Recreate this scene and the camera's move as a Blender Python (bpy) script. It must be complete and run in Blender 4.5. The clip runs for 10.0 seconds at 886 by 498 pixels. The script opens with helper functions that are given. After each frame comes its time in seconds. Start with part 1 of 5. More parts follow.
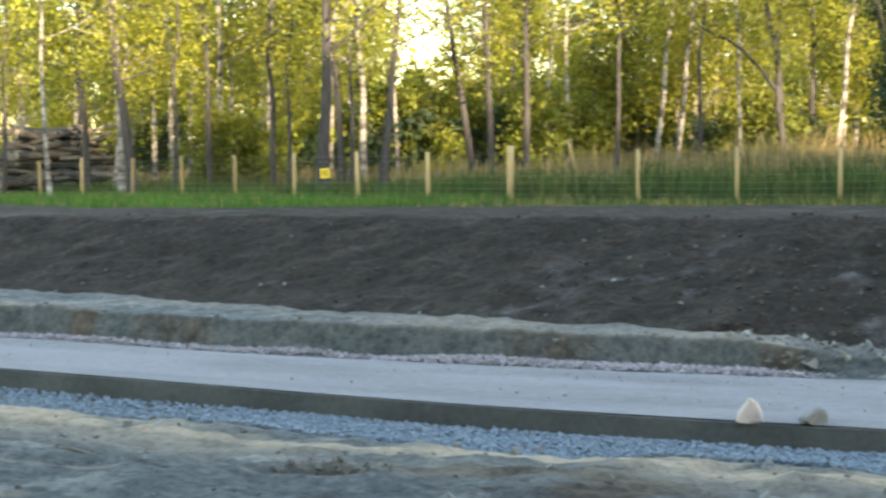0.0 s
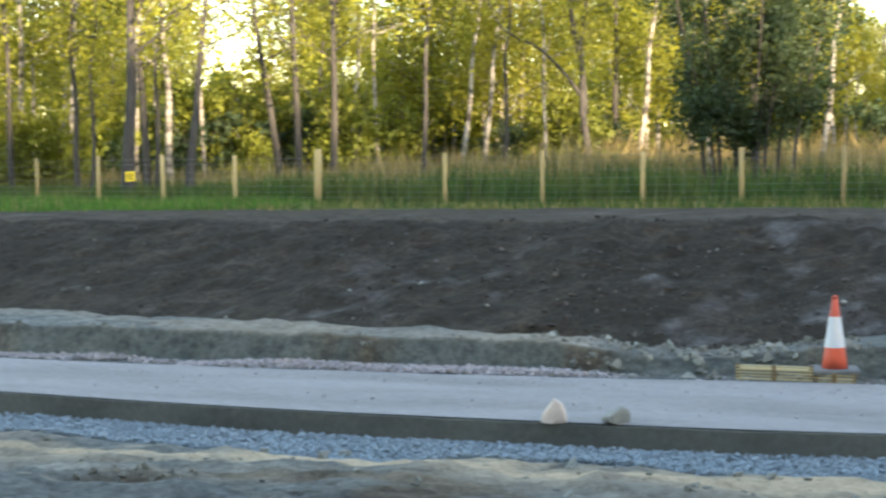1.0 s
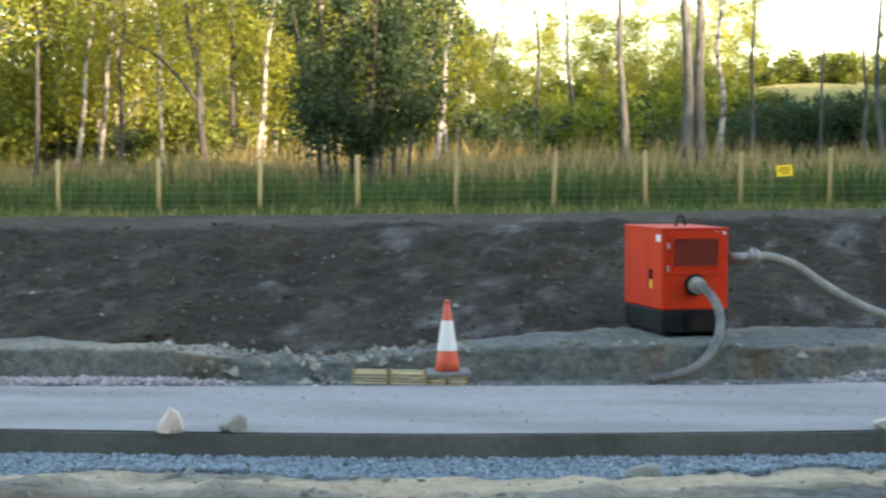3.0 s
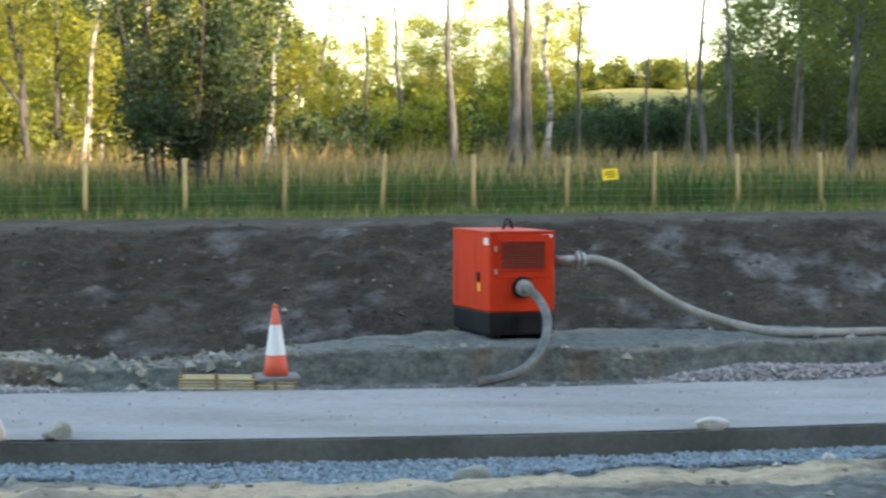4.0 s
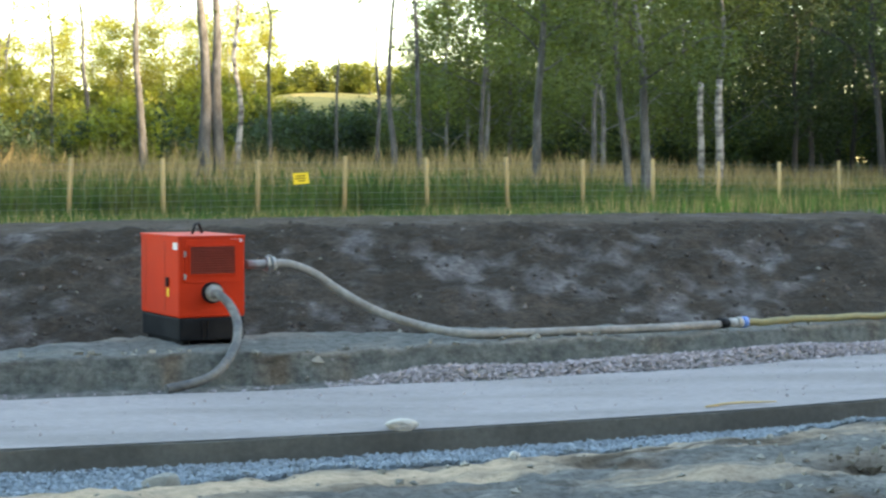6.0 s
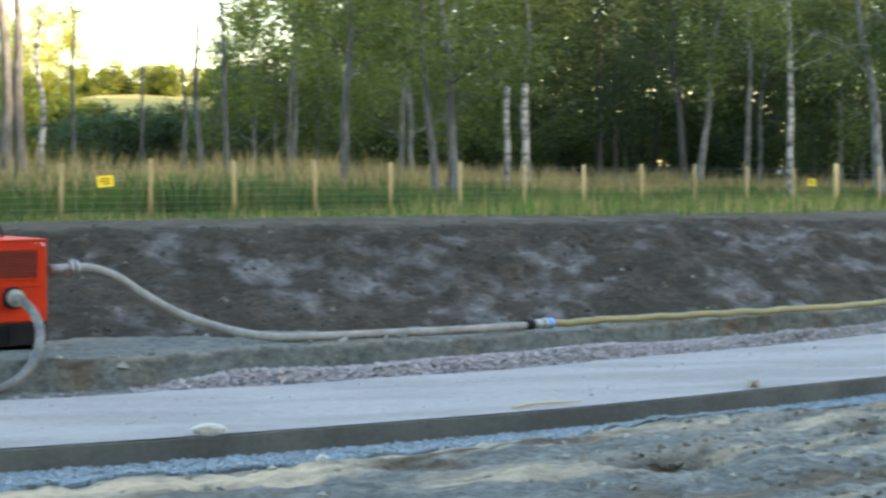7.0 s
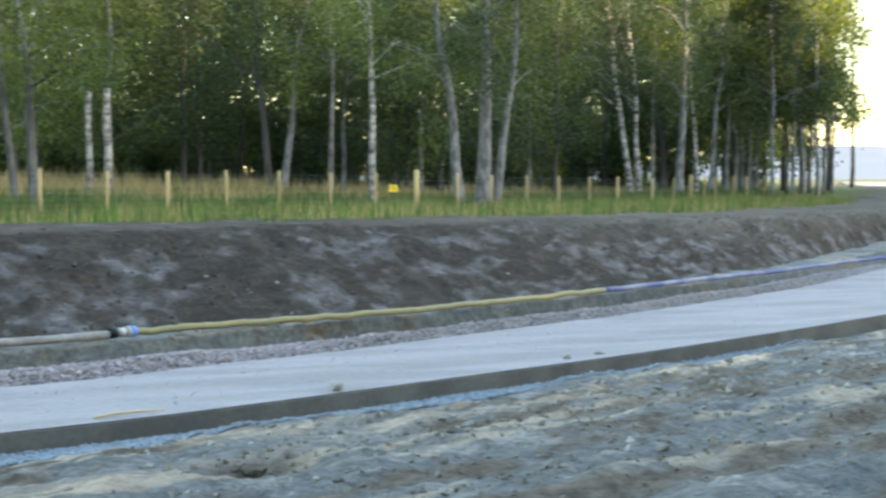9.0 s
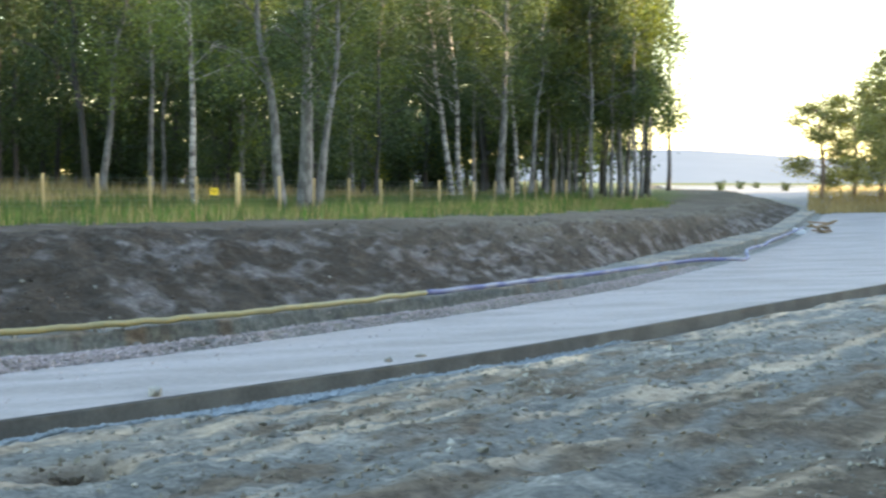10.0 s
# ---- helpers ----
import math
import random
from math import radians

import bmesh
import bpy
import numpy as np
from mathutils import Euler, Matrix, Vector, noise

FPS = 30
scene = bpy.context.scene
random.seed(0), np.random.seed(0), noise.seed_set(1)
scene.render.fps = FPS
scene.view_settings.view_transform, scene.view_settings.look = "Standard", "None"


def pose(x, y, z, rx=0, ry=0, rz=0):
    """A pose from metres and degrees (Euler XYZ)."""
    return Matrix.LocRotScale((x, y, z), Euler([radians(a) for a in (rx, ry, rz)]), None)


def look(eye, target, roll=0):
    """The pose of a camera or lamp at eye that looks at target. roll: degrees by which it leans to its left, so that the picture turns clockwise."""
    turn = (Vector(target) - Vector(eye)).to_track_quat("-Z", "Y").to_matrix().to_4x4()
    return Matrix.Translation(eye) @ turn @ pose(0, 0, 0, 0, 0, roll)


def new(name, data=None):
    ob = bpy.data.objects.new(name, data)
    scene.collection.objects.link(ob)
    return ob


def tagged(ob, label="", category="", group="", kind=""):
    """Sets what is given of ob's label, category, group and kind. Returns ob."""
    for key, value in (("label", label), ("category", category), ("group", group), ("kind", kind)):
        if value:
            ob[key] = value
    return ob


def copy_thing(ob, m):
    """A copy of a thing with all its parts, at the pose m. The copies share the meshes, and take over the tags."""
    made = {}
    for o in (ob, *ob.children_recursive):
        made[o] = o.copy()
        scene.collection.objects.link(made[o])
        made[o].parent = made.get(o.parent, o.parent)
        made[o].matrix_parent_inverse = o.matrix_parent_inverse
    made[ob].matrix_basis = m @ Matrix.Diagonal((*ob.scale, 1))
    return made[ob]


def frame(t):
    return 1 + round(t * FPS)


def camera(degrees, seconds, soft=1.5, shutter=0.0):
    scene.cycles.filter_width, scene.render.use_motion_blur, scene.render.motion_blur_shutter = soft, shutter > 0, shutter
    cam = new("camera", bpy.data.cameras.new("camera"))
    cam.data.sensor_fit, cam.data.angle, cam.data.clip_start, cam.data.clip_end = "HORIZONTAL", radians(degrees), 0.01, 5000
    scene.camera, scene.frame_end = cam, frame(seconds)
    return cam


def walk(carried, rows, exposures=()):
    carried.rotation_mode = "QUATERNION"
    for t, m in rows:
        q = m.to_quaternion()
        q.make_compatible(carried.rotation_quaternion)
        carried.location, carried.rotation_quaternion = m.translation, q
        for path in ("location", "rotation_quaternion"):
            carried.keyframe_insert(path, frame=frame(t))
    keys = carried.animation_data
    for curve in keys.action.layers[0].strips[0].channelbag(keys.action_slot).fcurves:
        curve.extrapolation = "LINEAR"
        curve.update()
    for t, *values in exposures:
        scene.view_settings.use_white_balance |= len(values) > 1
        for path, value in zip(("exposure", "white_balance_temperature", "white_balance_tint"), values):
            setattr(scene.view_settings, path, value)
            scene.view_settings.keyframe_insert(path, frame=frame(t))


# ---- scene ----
cam = camera(27.63, 10.0, soft=2.4, shutter=0.5)
# seconds, pan to the right, tilt up, roll: a hand-held pan on the spot
PAN = (
    (0.0, -26.445, -3.125, 0.165),
    (0.5, -23.417, -3.076, 0.154),
    (1.0, -20.356, -3.031, 0.061),
    (1.5, -17.106, -2.965, -0.030),
    (2.0, -13.990, -2.919, -0.050),
    (2.5, -11.060, -2.866, -0.030),
    (4.0, -2.869, -2.681, -0.100),
    (4.5, -0.008, -2.643, -0.090),
    (5.0, 2.995, -2.587, -0.104),
    (6.5, 9.346, -2.497, -0.150),
    (7.0, 12.972, -2.426, -0.150),
    (7.5, 16.640, -2.355, -0.100),
    (8.0, 20.093, -2.290, -0.080),
    (8.5, 22.839, -2.243, -0.100),
    (9.0, 26.073, -2.193, -0.117),
    (9.5, 28.985, -2.127, -0.143),
    (10.0, 31.716, -2.078, -0.166),
)


def eye_pose(pan, tilt, roll):
    a, b = radians(pan), radians(tilt)
    eye = Vector((0.15 * math.sin(a), 0.15 * (math.cos(a) - 1), 2.15))
    way = Vector((math.sin(a) * math.cos(b), math.cos(a) * math.cos(b), math.sin(b)))
    return look(eye, eye + way, -roll)


walk(cam, [(t, eye_pose(p, q, r)) for t, p, q, r in PAN], exposures=((0, 2.9, 7200, 10), (4.5, 2.95, 7200, 10), (6.5, 3.2, 7200, 10), (9, 3.38, 7200, 10), (10, 3.22, 7200, 10)))

# ---------------------------------------------------------------- light
SUN_AZ, SUN_EL = 130.0, 11.0     # degrees, azimuth clockwise from +y
world = bpy.data.worlds.new("world")
scene.world = world
world.use_nodes = True
wn = world.node_tree.nodes
sky = wn.new("ShaderNodeTexSky")
sky.sky_type, sky.sun_disc = "NISHITA", False
sky.sun_elevation, sky.sun_rotation = radians(SUN_EL), radians(SUN_AZ)
sky.air_density, sky.dust_density, sky.ozone_density = 1.0, 0.6, 1.0
wn["Background"].inputs["Strength"].default_value = 0.15
world.node_tree.links.new(sky.outputs[0], wn["Background"].inputs[0])
sun = new("sun", bpy.data.lights.new("sun", "SUN"))
sun.data.energy, sun.data.angle, sun.data.color = 3.0, radians(0.6), (1.0, 0.82, 0.58)
sa, se = radians(SUN_AZ), radians(SUN_EL)
sun.matrix_world = look((0, 0, 60), Vector((0, 0, 60)) - Vector((math.sin(sa) * math.cos(se), math.cos(sa) * math.cos(se), math.sin(se))))


# ---------------------------------------------------------------- small tools
def part(name, bm, material, parent=None, label=""):
    """Link a bmesh as one mesh object under a thing or a part."""
    me = bpy.data.meshes.new(name)
    bm.to_mesh(me)
    bm.free()
    return mesh_part(name, me, material, parent, label)


def mesh_part(name, me, material, parent=None, label=""):
    for m in (material if isinstance(material, (list, tuple)) else [material]):
        me.materials.append(m)
    ob = new(name, me)
    if parent is not None:
        ob.parent = parent
    if label:
        ob["label"] = label
    return ob


def add_box(bm, size, at=(0, 0, 0), rot=(0, 0, 0), bevel=0.0):
    r = bmesh.ops.create_cube(bm, size=1)
    vs = r["verts"]
    m = pose(*at, *rot) @ Matrix.Diagonal((*size, 1))
    bmesh.ops.transform(bm, matrix=m, verts=vs)
    if bevel:
        es = list({e for v in vs for e in v.link_edges})
        bmesh.ops.bevel(bm, geom=es, offset=bevel, segments=2, affect="EDGES", profile=0.6)
    return bm


def add_tube(bm, points, radius, sides=10, cap=True):
    """A tube along points; radius is a number or one for each point."""
    pts = [Vector(p) for p in points]
    rings = []
    up = Vector((0, 0, 1))
    side0 = None
    for i, p in enumerate(pts):
        d = (pts[min(i + 1, len(pts) - 1)] - pts[max(i - 1, 0)]).normalized()
        if side0 is None:
            side0 = d.cross(up) if abs(d.z) < 0.95 else d.cross(Vector((1, 0, 0)))
        s = (side0 - d * side0.dot(d)).normalized()
        side0 = s
        u = s.cross(d)
        r = radius[i] if hasattr(radius, "__len__") else radius
        rings.append([bm.verts.new(p + (s * math.cos(a) + u * math.sin(a)) * r) for a in (2 * math.pi * k / sides for k in range(sides))])
    for a, b in zip(rings, rings[1:]):
        for k in range(sides):
            f = bm.faces.new((a[k], a[(k + 1) % sides], b[(k + 1) % sides], b[k]))
            f.smooth = True
    if cap:
        bm.faces.new(rings[0][::-1])
        bm.faces.new(rings[-1])
    return bm


def spline(points, n):
    """n points on a Catmull-Rom curve through points."""
    p = np.array(points, float)
    p = np.vstack([2 * p[0] - p[1], p, 2 * p[-1] - p[-2]])
    out = []
    for u in np.linspace(0, len(p) - 3, n):
        i = min(int(u), len(p) - 4)
        f = u - i
        a, b, c, d = p[i:i + 4]
        out.append(0.5 * (2 * b + (c - a) * f + (2 * a - 5 * b + 4 * c - d) * f * f + (3 * b - 3 * c + d - a) * f ** 3))
    return np.array(out)


HASH = np.random.RandomState(5).rand(256, 256)


def vnoise(x, y):
    """Smooth value noise, 0 to 1, on arrays."""
    xi, yi = np.floor(x).astype(int), np.floor(y).astype(int)
    fx, fy = x - xi, y - yi
    fx, fy = fx * fx * (3 - 2 * fx), fy * fy * (3 - 2 * fy)
    h = lambda i, j: HASH[i % 256, j % 256]
    return (h(xi, yi) * (1 - fx) + h(xi + 1, yi) * fx) * (1 - fy) + (h(xi, yi + 1) * (1 - fx) + h(xi + 1, yi + 1) * fx) * fy


def fbm(x, y, octaves=4):
    s, a, t = 0, 0.5, 0
    for o in range(octaves):
        s = s + a * vnoise(x * 2 ** o + 17 * o, y * 2 ** o + 31 * o)
        t += a
        a *= 0.5
    return s / t - 0.5


# ---------------------------------------------------------------- materials
def material(name, base, rough=0.8, bump=0.0, scale=20.0, vary=0.25, second=None, second_scale=2.0, second_amount=0.5, metal=0.0, island=0.0, translucent=None, spec=0.3, stretch=(1, 1, 1), objrand=0.0):
    """A procedural surface: base colour with fine grain, coarse patches of a second colour, and relief."""
    m = bpy.data.materials.new(name)
    m.use_nodes = True
    nt = m.node_tree
    n, l = nt.nodes, nt.links
    b = n["Principled BSDF"]
    b.inputs["Roughness"].default_value = rough
    b.inputs["Metallic"].default_value = metal
    b.inputs["Specular IOR Level"].default_value = spec
    tc = n.new("ShaderNodeTexCoord")
    mp = n.new("ShaderNodeMapping")
    mp.inputs["Scale"].default_value = stretch
    l.new(tc.outputs["Object"], mp.inputs[0])
    fine = n.new("ShaderNodeTexNoise")
    fine.inputs["Scale"].default_value = scale
    fine.inputs["Detail"].default_value = 6
    fine.inputs["Roughness"].default_value = 0.7
    l.new(mp.outputs[0], fine.inputs["Vector"])
    coarse = n.new("ShaderNodeTexNoise")
    coarse.inputs["Scale"].default_value = second_scale
    coarse.inputs["Detail"].default_value = 5
    l.new(mp.outputs[0], coarse.inputs["Vector"])
    ramp = n.new("ShaderNodeMapRange")
    ramp.inputs["From Min"].default_value, ramp.inputs["From Max"].default_value = 0.42, 0.62
    l.new(coarse.outputs["Fac"], ramp.inputs["Value"])
    amt = n.new("ShaderNodeMath")
    amt.operation = "MULTIPLY"
    amt.inputs[1].default_value = second_amount
    l.new(ramp.outputs[0], amt.inputs[0])
    mix = n.new("ShaderNodeMix")
    mix.data_type = "RGBA"
    mix.inputs["A"].default_value = (*base, 1)
    mix.inputs["B"].default_value = (*(second or base), 1)
    l.new(amt.outputs[0], mix.inputs["Factor"])
    # fine grain as a brightness factor
    mr = n.new("ShaderNodeMapRange")
    mr.inputs["From Min"].default_value, mr.inputs["From Max"].default_value = 0.25, 0.75
    mr.inputs["To Min"].default_value, mr.inputs["To Max"].default_value = 1 - vary, 1 + vary
    l.new(fine.outputs["Fac"], mr.inputs["Value"])
    val = mr.outputs[0]
    for amount, node, out in ((island, "ShaderNodeNewGeometry", "Random Per Island"), (objrand, "ShaderNodeObjectInfo", "Random")):
        if amount:
            g = n.new(node)
            r2 = n.new("ShaderNodeMapRange")
            r2.inputs["To Min"].default_value, r2.inputs["To Max"].default_value = 1 - amount, 1 + amount
            l.new(g.outputs[out], r2.inputs["Value"])
            mu = n.new("ShaderNodeMath")
            mu.operation = "MULTIPLY"
            l.new(val, mu.inputs[0])
            l.new(r2.outputs[0], mu.inputs[1])
            val = mu.outputs[0]
    vm = n.new("ShaderNodeVectorMath")
    vm.operation = "SCALE"
    l.new(mix.outputs["Result"], vm.inputs[0])
    l.new(val, vm.inputs["Scale"])
    l.new(vm.outputs[0], b.inputs["Base Color"])
    if bump:
        bp = n.new("ShaderNodeBump")
        bp.inputs["Strength"].default_value = 1.0
        bp.inputs["Distance"].default_value = bump
        l.new(fine.outputs["Fac"], bp.inputs["Height"])
        l.new(bp.outputs[0], b.inputs["Normal"])
    if translucent:
        t = n.new("ShaderNodeBsdfTranslucent")
        hs = n.new("ShaderNodeVectorMath")
        hs.operation = "MULTIPLY"
        hs.inputs[1].default_value = translucent
        l.new(vm.outputs[0], hs.inputs[0])
        l.new(hs.outputs[0], t.inputs["Color"])
        ms = n.new("ShaderNodeMixShader")
        ms.inputs[0].default_value = 0.45
        l.new(b.outputs[0], ms.inputs[1])
        l.new(t.outputs[0], ms.inputs[2])
        l.new(ms.outputs[0], n["Material Output"].inputs[0])
    return m


def leaf_material(name, base, second):
    return material(name, base, rough=0.6, vary=0.2, scale=3, second=second, second_scale=0.6, second_amount=0.8, island=0.32, translucent=(1.6, 1.35, 0.4), objrand=0.2)


M_ROAD = material("pale_compacted_stone", (0.28, 0.253, 0.243), 0.9, 0.015, 25, 0.28, (0.205, 0.187, 0.177), 0.9, 0.8, stretch=(0.35, 1.2, 1))
M_PINK = material("pink_grey_crushed_stone", (0.37, 0.335, 0.34), 0.92, 0.012, 14, 0.2, (0.31, 0.285, 0.29), 5, 0.7, island=0.2, spec=0.15)
M_BLUE = material("blue_grey_crushed_stone", (0.245, 0.295, 0.33), 0.9, 0.006, 14, 0.15, (0.27, 0.31, 0.34), 1.5, 0.7, island=0.14, spec=0.15)
M_CONC = material("dark_concrete", (0.085, 0.084, 0.075), 0.88, 0.006, 18, 0.25, (0.13, 0.128, 0.113), 1.1, 0.8, spec=0.2)
M_WOOD = material("treated_timber", (0.40, 0.29, 0.13), 0.8, 0.004, 30, 0.25, (0.32, 0.25, 0.14), 2, 0.6, stretch=(3, 3, 0.4), objrand=0.25)
M_ORANGE = material("red_orange_painted_steel", (0.45, 0.028, 0.006), 0.6, 0.001, 8, 0.08, (0.36, 0.026, 0.009), 2, 0.6, spec=0.12)
M_BLACK = material("black_painted_steel", (0.006, 0.007, 0.009), 0.6, 0.003, 10, 0.3, (0.016, 0.017, 0.019), 4, 0.5, spec=0.1)
# bark kept darker than its own tone, for trunks standing in shade
M_BARK = material("dark_shaded_bark", (0.048, 0.043, 0.041), 0.95, 0.02, 12, 0.4, (0.075, 0.069, 0.064), 2.5, 0.6, stretch=(2, 2, 0.5))
M_BIRCH = material("birch_bark", (0.34, 0.31, 0.275), 0.85, 0.01, 7, 0.35, (0.055, 0.048, 0.043), 3.2, 1.0, stretch=(0.5, 0.5, 1.3))
# leaf tones by place: sun put into the yellows, shade into the dark green
M_LEAF_GOLD = leaf_material("sunlit_yellow_birch_leaves", (0.25, 0.25, 0.036), (0.145, 0.175, 0.036))
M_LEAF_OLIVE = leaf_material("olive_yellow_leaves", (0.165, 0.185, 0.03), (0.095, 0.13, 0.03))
# needles paled to stand for sunlight and haze on the far pines
M_LEAF_PINE = leaf_material("needles_paled_for_sun_haze", (0.26, 0.25, 0.12), (0.16, 0.18, 0.08))
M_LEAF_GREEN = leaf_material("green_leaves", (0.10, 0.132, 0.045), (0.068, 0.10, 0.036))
M_LEAF_DARK = leaf_material("dark_green_shade_leaves", (0.036, 0.06, 0.033), (0.058, 0.086, 0.04))
M_CLOD = material("topsoil_clods", (0.055, 0.045, 0.038), 0.95, 0.01, 20, 0.3, (0.11, 0.095, 0.085), 1.0, 0.7, island=0.4)
M_CLAY = material("dry_clay_lumps", (0.22, 0.215, 0.185), 0.95, 0.01, 18, 0.3, (0.15, 0.145, 0.125), 2, 0.8, island=0.4)
M_PALE = material("pale_stone", (0.42, 0.40, 0.35), 0.85, 0.01, 14, 0.25, (0.33, 0.31, 0.28), 3, 0.6, island=0.3)
M_PINKROCK = material("pinkish_stone", (0.60, 0.49, 0.42), 0.85, 0.01, 14, 0.2, (0.45, 0.36, 0.30), 4, 0.7)
M_GREYROCK = material("grey_stone", (0.27, 0.26, 0.235), 0.85, 0.012, 14, 0.3, (0.18, 0.175, 0.155), 5, 0.7)
M_WIRE = material("galvanised_wire", (0.26, 0.27, 0.26), 0.5, 0.0, 30, 0.15, metal=0.6)
M_YELLOW = material("yellow_plastic_board", (0.75, 0.52, 0.03), 0.5, 0.0, 10, 0.06)
# the canopy's red darkened to stand for shade in louvres and seams
M_REDSHADE = material("shaded_red_paint", (0.16, 0.025, 0.015), 0.6, 0.0, 12, 0.2)
M_STEEL = material("dirty_galvanised_steel", (0.33, 0.34, 0.33), 0.55, 0.004, 15, 0.25, (0.22, 0.21, 0.19), 4, 0.7, metal=0.35)
M_WHITE = material("white_sheeting", (0.56, 0.58, 0.61), 0.45, 0.0, 12, 0.06, (0.48, 0.48, 0.49), 3, 0.5)
M_HOSE = material("mud_stained_grey_hose", (0.24, 0.235, 0.215), 0.75, 0.006, 16, 0.3, (0.16, 0.15, 0.135), 3, 0.7)
M_YHOSE = material("dull_yellow_hose", (0.22, 0.195, 0.085), 0.6, 0.004, 14, 0.2, (0.19, 0.17, 0.09), 2, 0.7)
M_LAYFLAT = material("blue_layflat_hose", (0.06, 0.075, 0.18), 0.6, 0.004, 12, 0.25, (0.21, 0.22, 0.26), 1.2, 0.8)
M_BLUEPL = material("blue_band", (0.10, 0.22, 0.55), 0.5, 0.0, 12, 0.1)
M_RUBBER = material("muddy_rubber", (0.17, 0.165, 0.155), 0.85, 0.006, 16, 0.3, (0.10, 0.10, 0.10), 3, 0.6)
M_CONE = material("red_orange_plastic", (0.60, 0.10, 0.055), 0.5, 0.0, 10, 0.08, (0.48, 0.10, 0.07), 4, 0.6)
M_LATH = material("yellowish_laths", (0.50, 0.41, 0.23), 0.75, 0.003, 30, 0.2, (0.36, 0.27, 0.12), 3, 0.6, stretch=(0.5, 3, 3), objrand=0.25)
M_GREYBARK = material("grey_trunk_bark", (0.185, 0.175, 0.165), 0.95, 0.015, 10, 0.5, (0.07, 0.066, 0.06), 3.4, 0.95, stretch=(1.5, 1.5, 0.6))
M_GRASS = material("green_grass", (0.05, 0.10, 0.025), 0.7, 0.0, 3, 0.2, (0.105, 0.12, 0.035), 0.7, 0.8, island=0.4, translucent=(1.3, 1.2, 0.7))
M_LAWN = material("bright_green_grass", (0.075, 0.17, 0.028), 0.7, 0.0, 3, 0.2, (0.06, 0.11, 0.03), 0.8, 0.8, island=0.35, translucent=(1.2, 1.3, 0.6))
M_STRAW = material("dry_seeding_grass", (0.37, 0.285, 0.135), 0.8, 0.0, 3, 0.2, (0.25, 0.20, 0.09), 0.5, 0.8, island=0.35, translucent=(1.1, 1.0, 0.8))
M_LOG = material("weathered_logs", (0.06, 0.055, 0.05), 0.9, 0.012, 9, 0.4, (0.15, 0.135, 0.115), 1.5, 0.6, objrand=0.4)
M_PINEBARK = material("pine_bark", (0.30, 0.20, 0.13), 0.95, 0.015, 10, 0.35, (0.20, 0.15, 0.11), 2, 0.7)
# haze is put into this blue-grey colour; the air itself is clear
M_HAZE = material("haze_tinted_hillside", (0.17, 0.19, 0.22), 1.0, 0.0, 0.01, 0.05, spec=0.0)
M_HOSE_DARK = material("dark_grey_suction_hose", (0.08, 0.083, 0.083), 0.6, 0.006, 16, 0.3, (0.20, 0.19, 0.17), 4, 0.6)
M_BROWN = material("brown_timber", (0.20, 0.13, 0.06), 0.8, 0.003, 30, 0.2, (0.14, 0.095, 0.05), 3, 0.6)
M_CLOD2 = material("brown_crumbs", (0.16, 0.14, 0.11), 0.95, 0.01, 20, 0.3, (0.20, 0.175, 0.135), 1.0, 0.7, island=0.35)
# grey bark darkened to stand for shade on the clearing's trunks
M_GREYSHADED = material("shaded_grey_bark", (0.11, 0.105, 0.098), 0.95, 0.02, 9, 0.5, (0.05, 0.047, 0.043), 3.2, 0.9, stretch=(1.5, 1.5, 0.6))
M_LOGEND = material("pale_cut_log_ends", (0.36, 0.27, 0.17), 0.85, 0.004, 20, 0.25, (0.24, 0.18, 0.12), 4, 0.6, objrand=0.3)


# ---------------------------------------------------------------- lie of the land
# lines across the site, as y over x
def line(xs, ys):
    xs, ys = np.array(xs, float), np.array(ys, float)

    def f(x):
        x = np.asarray(x, float)
        s = sum(np.interp(x + d * (0.4 + 0.02 * np.abs(x)), xs, ys) for d in (-2, -1, 0, 1, 2))
        return s / 5
    return f


KERB = line((-400, -80, -12, -6.8, -2.7, 0, 1.9, 3.7, 5.2, 8, 12.1, 16.6, 21, 29.8, 50, 90, 160, 400), (20, 15.4, 13.98, 13.6, 13.8, 14.3, 14.78, 15.33, 15.82, 17.1, 18.95, 21.35, 23.85, 28.7, 40.2, 64, 108, 260))
EDGE = line((-400, -80, -14, -10.6, -8, -5.7, -4, -2, 0, 1.2, 4.65, 6.5, 9.5, 15.5, 22.4, 33.4, 49, 72.5, 90, 105, 130, 400), (23, 18.6, 16.4, 16.15, 16.25, 16.55, 16.75, 17.1, 17.4, 17.75, 18.85, 19.75, 21.3, 24.8, 29.4, 38.6, 52.6, 75.6, 100, 125, 160, 500))
TOE = line((-400, -80, -16, -12, -9, -5.5, -4, -2.8, -1, 0.9, 1.6, 5.2, 7, 10.6, 15.6, 23.4, 33, 49, 72.5, 90, 105, 130, 400), (27, 22, 19.1, 18.6, 18.0, 17.95, 17.8, 18.5, 20.3, 20.5, 20.3, 20.9, 21.5, 22.9, 26.1, 31.6, 40.5, 54.5, 77.5, 102, 127, 162, 502))
CREST = line((-400, -80, -23.5, -14.4, -8.2, -5.6, -3.3, -1.3, 0.9, 3.1, 5.4, 8.1, 11.2, 15, 19.3, 23.5, 29.5, 37.3, 49, 72, 90, 105, 130, 400), (32, 26, 23.5, 23.1, 22.6, 22.5, 23.4, 24.6, 25, 25.1, 25.5, 26.4, 27.6, 29.5, 32.1, 34.8, 39.1, 46, 57.5, 80.5, 104.5, 129.5, 165, 505))
